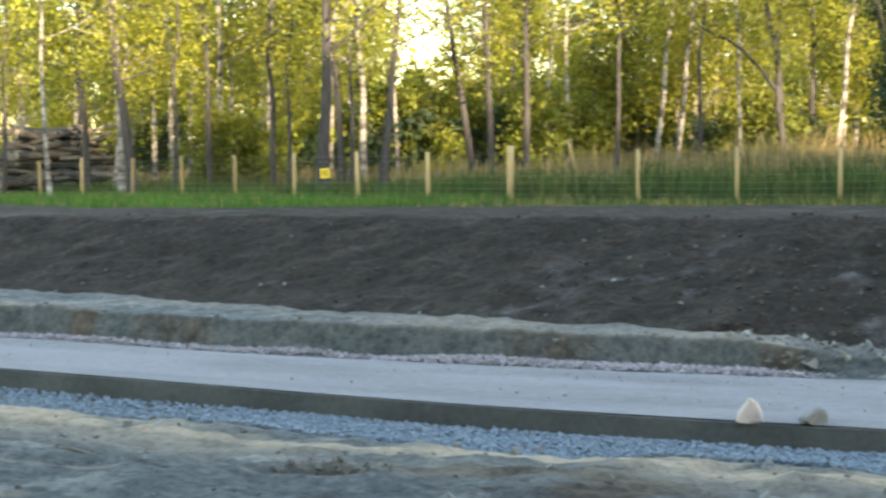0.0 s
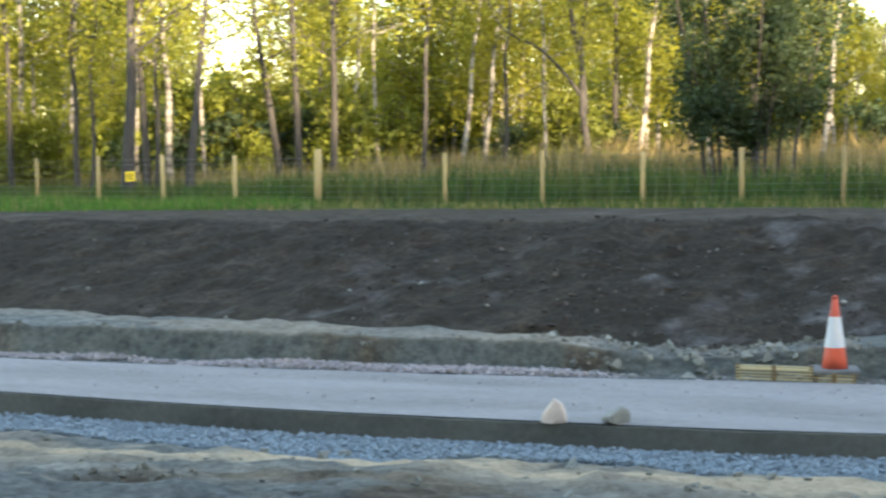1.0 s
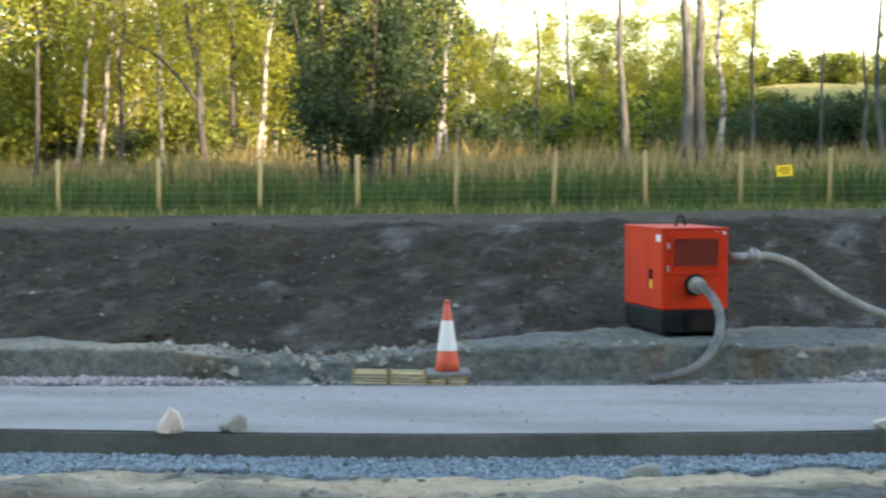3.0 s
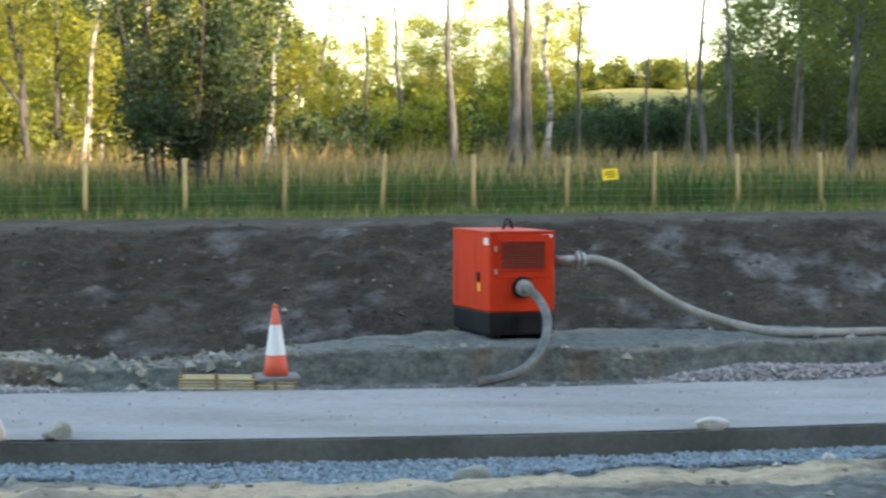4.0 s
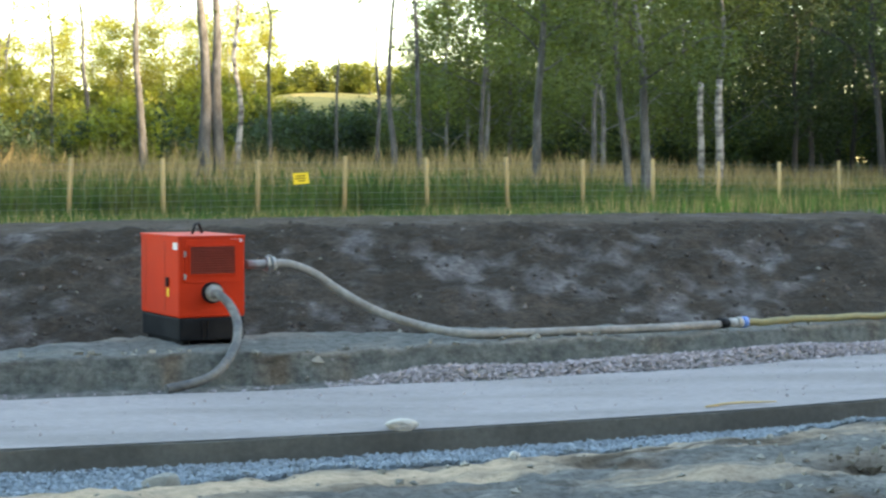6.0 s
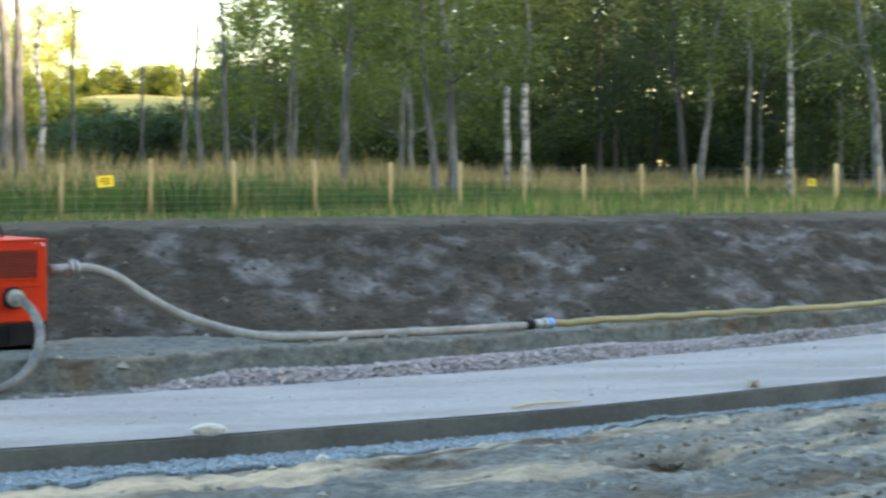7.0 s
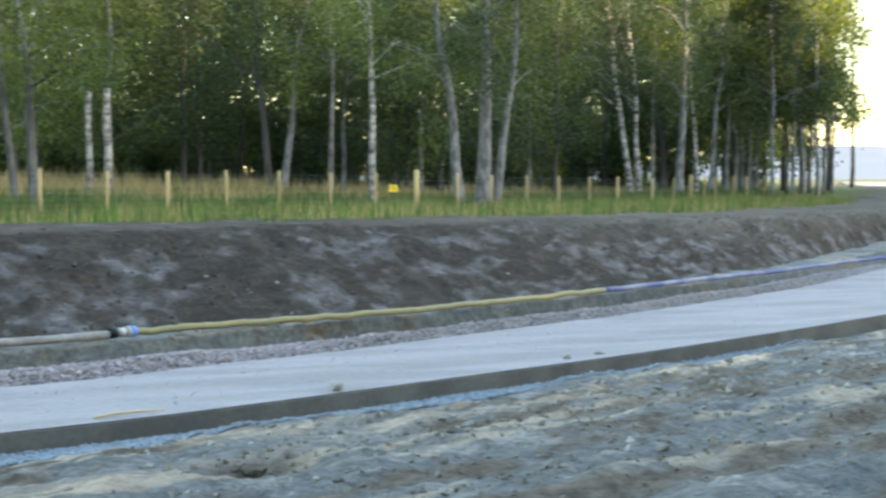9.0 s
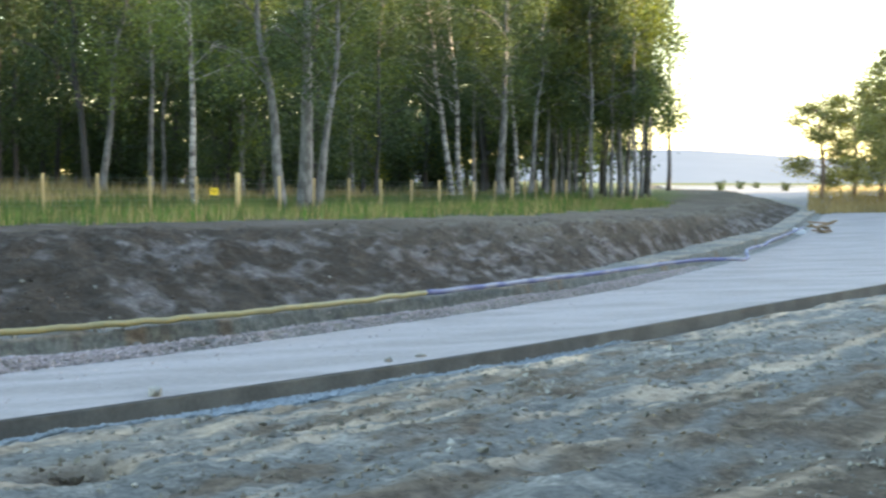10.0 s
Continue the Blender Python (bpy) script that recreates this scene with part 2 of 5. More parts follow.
CREST_TOP = line((-400, -40, -23.5, -14.4, -8.2, -3.3, 0.9, 5.4, 11.2, 19.3, 29.5, 49, 72, 90, 400), (0.9, 1.04, 1.04, 1.17, 1.26, 1.32, 1.36, 1.4, 1.40, 1.32, 1.25, 1.15, 1.3, 1.7, 1.9))
FENCE = line((-400, -80, -37, -28, -20, -12, -7, -2, 3, 9, 13, 17, 21, 34, 44, 60, 72, 90, 130, 400), (150, 64, 46, 41.5, 39, 38, 37.2, 37.5, 39, 43.5, 46, 48.5, 50.5, 60, 68, 82, 95, 118, 178, 520))
CREST_Z = line((-400, -36, -24, -12, -4, 1, 20, 45, 60, 90, 400), (0.6, 0.62, 0.82, 0.92, 1.05, 1.12, 1.12, 0.98, 1.2, 1.7, 1.9))
ROAD_Z = line((-400, 34, 50, 75, 105, 140, 400), (0, 0, 0.1, 0.75, 1.6, 1.75, 1.8))


def ground_rows(x):
    """Break points (y, z) of the land across the site at x, from behind the camera to the skyline."""
    k, b, d, c, f, zc, zr = KERB(x), EDGE(x), TOE(x), CREST(x), FENCE(x), CREST_Z(x), ROAD_Z(x)
    zt = CREST_TOP(x)
    far = np.clip((x - 40) / 60, 0, 1)                 # the bench fades out where the road turns away
    gap = np.exp(-((x + 3.9) / 1.1) ** 2)              # a dug-out stretch by the cone
    bench = zr + (0.275 - 0.15 * gap) * (1 - far)
    gw = np.interp(x, (-15, -1, 3, 10, 22), (1.2, 1.15, 0.75, 0.5, 0.25))   # width of the stone bedding
    w = 0.12 * np.sin(x * 1.3) + 0.22 * fbm(x * 0.9, x * 0 + 3, 3)
    o = np.ones_like(x)
    near = 0.35 * fbm(x * 0.35, x * 0 + 9, 3)
    return [
        (-3000 * o, 0.5 * o), (-150 * o, 0.5 * o), (-6 * o, 0.5 * o), (5 * o, 0.28 * o), (np.minimum(k - 4.0, 9.2 + 0.25 * x.clip(0)), 0.05 + zr * 0.6),
        (k - gw - 0.9 + w, -0.08 + zr + near * 0.3), (k - gw - 0.3 + w * 0.9, -0.1 + zr + near * 0.22), (k - gw - 0.08 + w * 0.9, -0.16 + zr + near * 0.1),
        (k - gw + 0.06 + w * 0.8, -0.225 + zr), (k + 0.1, -0.225 + zr), (k + 0.2, -0.07 + zr), (b - 0.1, -0.06 + zr), (b + 0.55, -0.05 + zr),
        (b + 0.64 + w * 0.2, -0.03 + zr), (b + 0.76 + w * 0.3, bench), (d - 0.1 + w * 0.3, bench + 0.02), (d + 0.15 + w * 0.3, bench - 0.05),
        (c - 0.7, zt - 0.13), (c, zt), (f, zc + 0.05), (f + 22, zc + 0.5 + 0.3 * np.clip((x - 15) / 20, 0, 1)), (f + 70, 1.8 * o), (400 + 0 * f + f * 0.5, 1.9 * o), (4000 * o, 1.9 * o)]


STEPS = (1, 2, 4, 30, 44, 24, 6, 4, 8, 2, 3, 9, 3, 9, 14, 4, 48, 8, 12, 14, 26, 40, 6)


def heap_mask(x):
    return np.clip(np.clip((-4.4 - x) / 0.9, 0, 1) + np.clip((x - 0.9) / 1.2, 0, 1), 0, 1) * np.clip((34 - x) / 10, 0, 1)


def heap(x, y):
    """Stone heaped along the far edge of the road."""
    return heap_mask(x) * (np.interp(x, (-4, 1), (0.035, 0.13)) + 0.09 * fbm(x * 0.9, x * 0 + 2, 3)) * np.exp(-((y - EDGE(x) - 0.30) / 0.2) ** 2)


def hill(x, y):
    return 5.7 * np.exp(-((x - 9) / 26) ** 2 - ((y - 128) / 24) ** 2)


def land(xs):
    rows = ground_rows(xs)
    Y, Z, S = [], [], []
    for i in range(len(rows) - 1):
        n = STEPS[i]
        for j in range(n):
            t = j / n
            Y.append(rows[i][0] * (1 - t) + rows[i + 1][0] * t)
            Z.append(rows[i][1] * (1 - t) + rows[i + 1][1] * t)
            S.append(i + t)
    Y.append(rows[-1][0]), Z.append(rows[-1][1]), S.append(len(rows) - 1.0)
    Y, Z = np.array(Y), np.array(Z)
    return Y, Z, np.broadcast_to(np.array(S)[:, None], Y.shape)


def land_height(x, y):
    """Height of the land at one point, without its small relief."""
    Y, Z, S = land(np.array([float(x)]))
    return float(np.interp(y, Y[:, 0], Z[:, 0]) + hill(x, y))


def relief(X, Y, S):
    """Small relief: lumps in the clay, clods on the bank, softer in the field."""
    clay = np.interp(S, (3.5, 5, 7, 8.2, 9, 10.5, 12.6, 13.5, 14.5, 16, 17.5, 18.5, 19.5), (0.13, 0.13, 0.07, 0.03, 0, 0, 0, 0.07, 0.10, 0.08, 0.13, 0.075, 0.03))
    lump = fbm(X * 1.3, Y * 1.5, 5) * 1.2 + (0.35 - 2.2 * np.abs(fbm(X * 2.6 + 9, Y * 2.6, 3))) * 0.5 + fbm(X * 6, Y * 6, 3) * 0.5
    out = clay * lump
    bank = ((S > 16) & (S < 18)) * np.sin(np.clip(S - 16, 0, 2) * math.pi / 2)
    v = (Y - CREST(X)) * np.interp(X, (6, 18), (1, 2.2))
    out = out + bank * (0.10 * fbm((X + 0.5 * v) * 1.3 + 3, (X - 0.5 * v) * 0.7, 4) + 0.20 * fbm(X * 1.8, v * 1.0, 4) + 0.12 * fbm(X * 5, v * 3.4, 3))
    out = out + np.where(S > 19, 0.25 * fbm(X * 0.12, Y * 0.12, 3) * np.clip((S - 19) * 2, 0, 1), 0)
    rut = np.interp(S, (2.5, 3.5, 4.6, 5.2), (0, 0.22, 0.2, 0))
    out = out + rut * fbm(X * 0.22, (KERB(X) - Y) * 1.3, 4)
    for hx, hy, hr in ((4.76, 12.73, 0.2), (-6.15, 10.41, 0.14), (-5.7, 18.2, 0.2)):
        out = out - 0.42 * np.exp(-((X - hx) / (hr * 1.4)) ** 2 - ((Y - hy) / hr) ** 2)
    return out


def build_ground():
    xs = np.concatenate([np.linspace(-3000, -200, 12), np.linspace(-180, -60, 16), np.arange(-58, -20, 0.5), np.arange(-20, 14, 0.09), np.arange(14, 36, 0.14), np.arange(36, 62, 0.3), np.arange(62, 130, 0.8), np.linspace(132, 400, 24), np.linspace(450, 3000, 12)])
    Y, Z, S = land(xs)
    X = np.broadcast_to(xs, Y.shape)
    Z = Z + relief(X, Y, S) + hill(X, Y) + heap(X, Y)
    n, m = Y.shape
    verts = np.stack([X, Y, Z], -1).reshape(-1, 3)
    idx = np.arange(n * m).reshape(n, m)
    faces = np.stack([idx[:-1, :-1], idx[:-1, 1:], idx[1:, 1:], idx[1:, :-1]], -1).reshape(-1, 4)
    ob = quick("ground", verts, faces, M_GROUND, smooth=True)
    wob = fbm(X * 0.8, Y * 0.8, 4)
    soil = np.interp(S + wob * 0.15, (15.7, 15.95), (0, 1))
    grass = np.clip((S + wob * 0.25 - np.interp(X, (-30, -20, -12, 4, 10), (18.45, 18.5, 18.7, 18.65, 18.4))) / 0.2, 0, 1) * (1 - 0.35 * np.clip((X - 60) / 40, 0, 1))
    grass = np.where(Y < -20, 1, grass)
    c = KERB(X) - Y                                    # distance from the edging, towards the camera
    bench_dry = np.interp(X, (-8, -4, -2, 40), (0.15, 0.15, 0.0, 0.1)) + 0.9 * fbm(X * 0.7, Y * 1.2 + 8, 4)
    dry = np.interp(S, (4.5, 4.8, 5.2, 7.0, 7.4), (0, 0.3, 1.0, 1.0, 0)) * np.clip(np.interp(X, (-3, 1, 5), (0.85, 0.5, 0.05)) + 3.2 * fbm(X * 0.6 + 5, c * 1.2, 5) + 1.2 * fbm(X * 3, c * 4, 3), 0, 1) + np.interp(S, (17.7, 18.0, 18.6), (0, 0.4, 0.3)) + np.interp(S, (13.85, 14.0, 15.6, 15.9), (0, 1, 1, 0)) * np.clip(bench_dry, 0, 1)
    near = (S > 2.8) * (S < 5.9)
    dry = np.clip(dry + near * np.clip(fbm(X * 0.25, c * 2.6, 5) * 7 - 0.9 + 1.6 * fbm(X * 2, c * 5, 4), 0, 0.5), 0, 1)
    mud = near * np.clip(fbm(X * 0.5 + 70, c * 1.8 + 30, 5) * 8 - 0.5 + 2.0 * fbm(X * 2.2, c * 4, 4) + np.interp(X, (0, 8), (-0.3, 0.2)) + 0.32 * np.clip(X - 5.5, 0, 5) * np.clip((c - 4.5) / 2, 0, 1) + 0.8 * fbm(X * 4, c * 6, 3), 0, 1) * (1 - 0.8 * dry)
    # darker grey-green clay on the cut face, weaker on the bench top to the right
    greyish = np.maximum(np.interp(S, (12.7, 13.0, 13.9, 14.05), (0, 1, 1, 0)), np.interp(S, (14.0, 14.1, 15.6, 15.8), (0, 0.75, 0.6, 0)) * np.clip((X + 3.2) / 1.5, 0, 1) * np.clip(0.7 + 2 * fbm(X, Y * 1.5, 3), 0, 1)) * np.clip((60 - X) / 20, 0, 1)
    mud = mud + greyish * (S < 14.05) * np.clip(fbm(X * 1.8, Y * 0.6 + 4, 4) * 7 - 0.9 + 0.5 * np.exp(-((X + 3.6) / 1.3) ** 2), 0, 0.85)
    v = (Y - CREST(X)) * np.interp(X, (6, 18), (1, 2.2))        # distance from the crest, scaled by the bend to suit the camera's oblique view
    slant = np.interp(X, (-6, 3, 9, 14), (0.3, 1.0, 0.6, 0.0))
    pale = 0.6 * fbm(X * 0.6 + 40, v * 0.5, 4) + slant * fbm((X + 0.5 * v) * 1.6, (X - 0.5 * v) * 0.8, 5) + (1.3 - 0.8 * slant) * fbm(X * 1.6 + 11, v * 1.0, 5) + 1.0 * fbm(X * 3.8, v * 2.2, 4)
    low = np.interp(S, (16.0, 16.5, 17.1), (1, 0.9, 0)) * np.clip((X - 12) / 8, 0, 1)      # a pale band along the toe by the bend
    pale = np.clip(pale * 3.3 - 0.42 + np.interp(X, (-16, -6, -2, 5, 12, 20), (-1.1, -0.7, -0.02, 0.18, 0.2, -0.2)) * np.interp(S, (16, 18), (1.0, 0.6)) + 0.85 * low, 0, 1)
    brown = np.clip((X - 13) / 10, 0, 1) * np.interp(S, (16.4, 17.2), (0, 1)) * np.clip(0.8 + 2 * fbm(X * 0.7, v, 4), 0, 1)
    for hx, hy in ((4.76, 12.73), (-6.15, 10.41)):         # hollows, with mud colour standing in for their shade
        mud = np.maximum(mud, 1.2 * np.exp(-((X - hx) / 0.36) ** 2 - ((Y - hy) / 0.4) ** 2)).clip(0, 1)
        dry = dry * (1 - np.exp(-((X - hx) / 0.35) ** 2 - ((Y - hy) / 0.3) ** 2))
    for nm, a in (("soil", soil), ("grass", grass), ("dry", dry), ("pale", pale), ("mud", mud), ("greyish", greyish), ("brown", brown), ("hay", np.clip((hill(X, Y) - 3.6) / 0.8, 0, 1))):
        at = ob.data.attributes.new(nm, "FLOAT", "POINT")
        at.data.foreach_set("value", a.reshape(-1).astype(np.float32))
    return tagged(ob, "clay, dark topsoil bank and rough grass of a road building site", "ground", kind="structure")


def quick(name, verts, faces, mat, parent=None, smooth=False, label=""):
    """A mesh from arrays, faces all with the same number of corners."""
    verts, faces = np.asarray(verts, np.float32), np.asarray(faces, np.int32)
    me = bpy.data.meshes.new(name)
    k = faces.shape[1]
    me.vertices.add(len(verts))
    me.vertices.foreach_set("co", verts.ravel())
    me.loops.add(faces.size)
    me.loops.foreach_set("vertex_index", faces.ravel())
    me.polygons.add(len(faces))
    me.polygons.foreach_set("loop_start", np.arange(0, faces.size, k, dtype=np.int32))
    me.polygons.foreach_set("use_smooth", np.full(len(faces), smooth))
    me.update(calc_edges=True)
    me.validate()
    return mesh_part(name, me, mat, parent, label)


def ground_material():
    m = bpy.data.materials.new("site_ground")
    m.use_nodes = True
    n, l = m.node_tree.nodes, m.node_tree.links
    b = n["Principled BSDF"]
    b.inputs["Roughness"].default_value = 0.95
    b.inputs["Specular IOR Level"].default_value = 0.15
    tc = n.new("ShaderNodeTexCoord")

    def noise_tex(scale, detail=6, rough=0.65, stretch=(1, 1, 1)):
        mp = n.new("ShaderNodeMapping")
        mp.inputs["Scale"].default_value = stretch
        l.new(tc.outputs["Object"], mp.inputs[0])
        t = n.new("ShaderNodeTexNoise")
        t.inputs["Scale"].default_value, t.inputs["Detail"].default_value, t.inputs["Roughness"].default_value = scale, detail, rough
        l.new(mp.outputs[0], t.inputs["Vector"])
        return t.outputs["Fac"]

    def ramp(v, a, c):
        r = n.new("ShaderNodeMapRange")
        r.inputs["From Min"].default_value, r.inputs["From Max"].default_value = a, c
        l.new(v, r.inputs["Value"])
        return r.outputs[0]

    def mixc(f, a, c):
        x = n.new("ShaderNodeMix")
        x.data_type = "RGBA"
        for s, v in (("Factor", f), ("A", a), ("B", c)):
            if isinstance(v, tuple):
                x.inputs[s].default_value = (*v, 1)
            else:
                l.new(v, x.inputs[s])
        return x.outputs["Result"]

    def attr(name):
        a = n.new("ShaderNodeAttribute")
        a.attribute_name = name
        return a.outputs["Fac"]

    big, mid, fine = noise_tex(0.7), noise_tex(3.2, 7, 0.7, (1.0, 0.7, 1.4)), noise_tex(11, 8, 0.78)
    patch, patch2 = noise_tex(2.2, 8, 0.72, (0.8, 1.1, 1)), noise_tex(1.3, 7, 0.72, (0.6, 1.1, 1))
    streak = noise_tex(1.6, 7, 0.72, (1.0, 0.45, 1.2))
    clay = mixc(ramp(mid, 0.38, 0.62), (0.225, 0.225, 0.205), (0.145, 0.15, 0.14))
    clay = mixc(ramp(patch, 0.57, 0.66), clay, (0.085, 0.075, 0.06))
    clay = mixc(ramp(patch2, 0.54, 0.64), clay, (0.34, 0.325, 0.285))
    clay = mixc(attr("greyish"), clay, mixc(ramp(mid, 0.36, 0.64), (0.095, 0.108, 0.102), (0.185, 0.195, 0.178)))
    crust = mixc(ramp(fine, 0.3, 0.7), (0.82, 0.62, 0.42), (0.50, 0.39, 0.27))
    clay = mixc(attr("mud"), clay, mixc(ramp(mid, 0.4, 0.6), (0.10, 0.078, 0.053), (0.19, 0.15, 0.11)))
    clay = mixc(attr("dry"), clay, crust)
    soil = mixc(ramp(streak, 0.45, 0.68), (0.040, 0.031, 0.021), (0.080, 0.061, 0.044))
    soil = mixc(ramp(mid, 0.5, 0.72), soil, (0.024, 0.021, 0.015))
    soil = mixc(attr("pale"), soil, mixc(ramp(mid, 0.38, 0.66), (0.085, 0.076, 0.07), (0.20, 0.182, 0.17)))
    soil = mixc(attr("brown"), soil, mixc(ramp(mid, 0.38, 0.62), (0.105, 0.09, 0.068), (0.16, 0.14, 0.105)))
    soil = mixc(attr("dry"), soil, mixc(ramp(mid, 0.4, 0.6), (0.15, 0.118, 0.088), (0.085, 0.066, 0.05)))
    col = mixc(attr("soil"), clay, soil)
    turf = mixc(ramp(big, 0.4, 0.62), (0.065, 0.11, 0.02), (0.14, 0.13, 0.045))
    turf = mixc(attr("hay"), turf, mixc(ramp(big, 0.4, 0.6), (0.50, 0.35, 0.11), (0.36, 0.28, 0.08)))
    col = mixc(attr("grass"), col, turf)
    g = ramp(fine, 0.36, 0.64)
    mr = n.new("ShaderNodeMapRange")
    mr.inputs["To Min"].default_value, mr.inputs["To Max"].default_value = 0.6, 1.4
    l.new(g, mr.inputs["Value"])
    vm = n.new("ShaderNodeVectorMath")
    vm.operation = "SCALE"
    l.new(col, vm.inputs[0]), l.new(mr.outputs[0], vm.inputs["Scale"])
    l.new(vm.outputs[0], b.inputs["Base Color"])
    bp = n.new("ShaderNodeBump")
    bp.inputs["Distance"].default_value = 0.08
    l.new(fine, bp.inputs["Height"])
    l.new(bp.outputs[0], b.inputs["Normal"])
    return m


M_GROUND = ground_material()
build_ground()


# ---------------------------------------------------------------- road and kerb
def build_road():
    xs = np.concatenate([np.linspace(-400, -60, 20), np.arange(-58, -20, 1.0), np.arange(-20, 14, 0.12), np.arange(14, 60, 0.4), np.arange(60, 150, 3)])
    us = np.concatenate([np.linspace(0, 0.04, 3), np.linspace(0.06, 0.94, 30), np.linspace(0.95, 1, 5)])
    k, b = KERB(xs) + 0.012, EDGE(xs) + 0.12 * fbm(xs * 1.3, xs * 0 + 5, 3)
    Y = k + (b - k) * us[:, None]
    X = np.broadcast_to(xs, Y.shape)
    rut = -0.018 * np.exp(-((us - 0.3) / 0.09) ** 2) - 0.018 * np.exp(-((us - 0.75) / 0.09) ** 2) - 0.04 * (us > 0.97)
    Z = ROAD_Z(xs) + rut[:, None] + 0.022 * fbm(X * 0.8, Y * 2.5, 4) * np.clip(us * 8, 0, 1)[:, None] + 0.006
    n, m = Y.shape
    idx = np.arange(n * m).reshape(n, m)
    faces = np.stack([idx[:-1, :-1], idx[:-1, 1:], idx[1:, 1:], idx[1:, :-1]], -1).reshape(-1, 4)
    ob = quick("road", np.stack([X, Y, Z], -1).reshape(-1, 3), faces, M_ROAD, smooth=True)
    return tagged(ob, "unfinished road of pale compacted crushed stone", "road", kind="structure")


def build_kerb():
    xs = np.concatenate([np.arange(-60, -20, 1.0), np.arange(-20, 14, 0.15), np.arange(14, 60, 0.5), np.arange(60, 140, 2)])
    k, z = KERB(xs), ROAD_Z(xs)
    j = 0.012 * fbm(xs * 3, xs * 0, 3)
    prof = [(0.0, -0.27), (0.0, -0.012), (0.012, -0.003), (0.145, -0.003), (0.158, -0.012), (0.158, -0.27)]
    V = np.stack([np.stack([xs, k + a + j * (a < 0.1), z + c + j], -1) for a, c in prof])
    n, m = len(prof), len(xs)
    idx = np.arange(n * m).reshape(n, m)
    faces = np.stack([idx[:-1, :-1], idx[:-1, 1:], idx[1:, 1:], idx[1:, :-1]], -1).reshape(-1, 4)
    ob = quick("kerb", V.reshape(-1, 3), faces, M_CONC)
    return tagged(ob, "dark concrete edging strip along the road", "kerb", kind="structure")


build_road()
build_kerb()


# ---------------------------------------------------------------- fence
def post_at(x, h, r, thing, lean=(0, 0), mat=None):
    y = float(FENCE(x))
    bm = bmesh.new()
    z = land_height(x, y) - 0.05
    add_tube(bm, [(0, 0, 0), (0, 0, h * 0.5), (0, 0, h - 0.01), (0, 0, h)], [r, r, r * 0.98, r * 0.8], 10)
    ob = part("post", bm, mat or M_WOOD, thing)
    ob.matrix_basis = pose(x, y, z, lean[0], lean[1], 0)
    return ob


# ---------------------------------------------------------------- loose stone
OCTA = np.array([(1, 0, 0), (0, 1, 0), (-1, 0, 0), (0, -1, 0), (0, 0, 1), (0, 0, -1)], float)
OCTA_F = np.array([(0, 1, 4), (1, 2, 4), (2, 3, 4), (3, 0, 4), (1, 0, 5), (2, 1, 5), (3, 2, 5), (0, 3, 5)])


def turns(n, rng):
    q = rng.normal(size=(n, 4))
    q /= np.linalg.norm(q, axis=1)[:, None]
    w, x, y, z = q.T
    return np.stack([np.stack([1 - 2 * (y * y + z * z), 2 * (x * y - z * w), 2 * (x * z + y * w)], -1),
                     np.stack([2 * (x * y + z * w), 1 - 2 * (x * x + z * z), 2 * (y * z - x * w)], -1),
                     np.stack([2 * (x * z - y * w), 2 * (y * z + x * w), 1 - 2 * (x * x + y * y)], -1)], 1)


def stones(name, pos, sizes, mat, seed, label, category):
    """Many angular stones in one object."""
    rng = np.random.RandomState(seed)
    n = len(pos)
    shape = OCTA[None] * (0.75 + 0.5 * rng.rand(n, 6, 1)) * np.array([1, 0.8, 0.65]) + rng.normal(size=(n, 6, 3)) * 0.14
    v = np.einsum("nij,nkj->nki", turns(n, rng), shape) * np.asarray(sizes)[:, None, None] + np.asarray(pos)[:, None]
    f = (OCTA_F[None] + 6 * np.arange(n)[:, None, None]).reshape(-1, 3)
    return tagged(quick(name, v.reshape(-1, 3), f, mat), label, category, kind="stuff")


def surface(xs, ys):
    """Height of the land with its relief at many points."""
    order = np.argsort(xs)
    zs, ss = np.empty(len(xs)), np.empty(len(xs))
    for chunk in np.array_split(order, max(1, len(xs) // 400)):
        Y, Z, S = land(xs[chunk])
        for j, i in enumerate(chunk):
            ss[i] = np.interp(ys[i], Y[:, j], S[:, j])
            zs[i] = np.interp(ys[i], Y[:, j], Z[:, j])
    return zs + heap(xs, ys) + relief(xs, ys, ss)


def spread_x(n, rng, a=-19, b=34, dense=(-9, 9)):
    x = a + (b - a) * rng.rand(n)
    k = rng.rand(n) < 0.45
    x[k] = dense[0] + (dense[1] - dense[0]) * rng.rand(k.sum())
    return x


rng = np.random.RandomState(3)
x = spread_x(52000, rng, -19, 16)
y = KERB(x) - 0.02 - (np.interp(x, (-15, -1, 3, 10, 22), (1.2, 1.15, 0.75, 0.5, 0.25)) + 0.12) * rng.rand(len(x))
keep = rng.rand(len(x)) < np.clip(1.5 - x / 13, 0.15, 1)
x, y = x[keep], y[keep]
stones("gravel", np.stack([x, y, surface(x, y) + 0.02 + 0.03 * rng.rand(len(x))], 1), 0.011 + 0.019 * rng.rand(len(x)) ** 2, M_BLUE, 1, "blue-grey crushed stone bedding beside the concrete edging", "gravel")
x = spread_x(20000, rng, -19, 30)
x = x[rng.rand(len(x)) < np.clip(heap_mask(x) + 0.03, 0, 1)]
y = EDGE(x) + 0.22 + np.interp(x, (-4, 1), (0.07, 0.15)) * rng.normal(size=len(x))
stones("gravel", np.stack([x, y, surface(x, y) + 0.015 + 0.03 * rng.rand(len(x))], 1), 0.013 + 0.02 * rng.rand(len(x)) ** 2, M_PINK, 2, "pinkish grey crushed stone heaped along the road edge", "gravel")
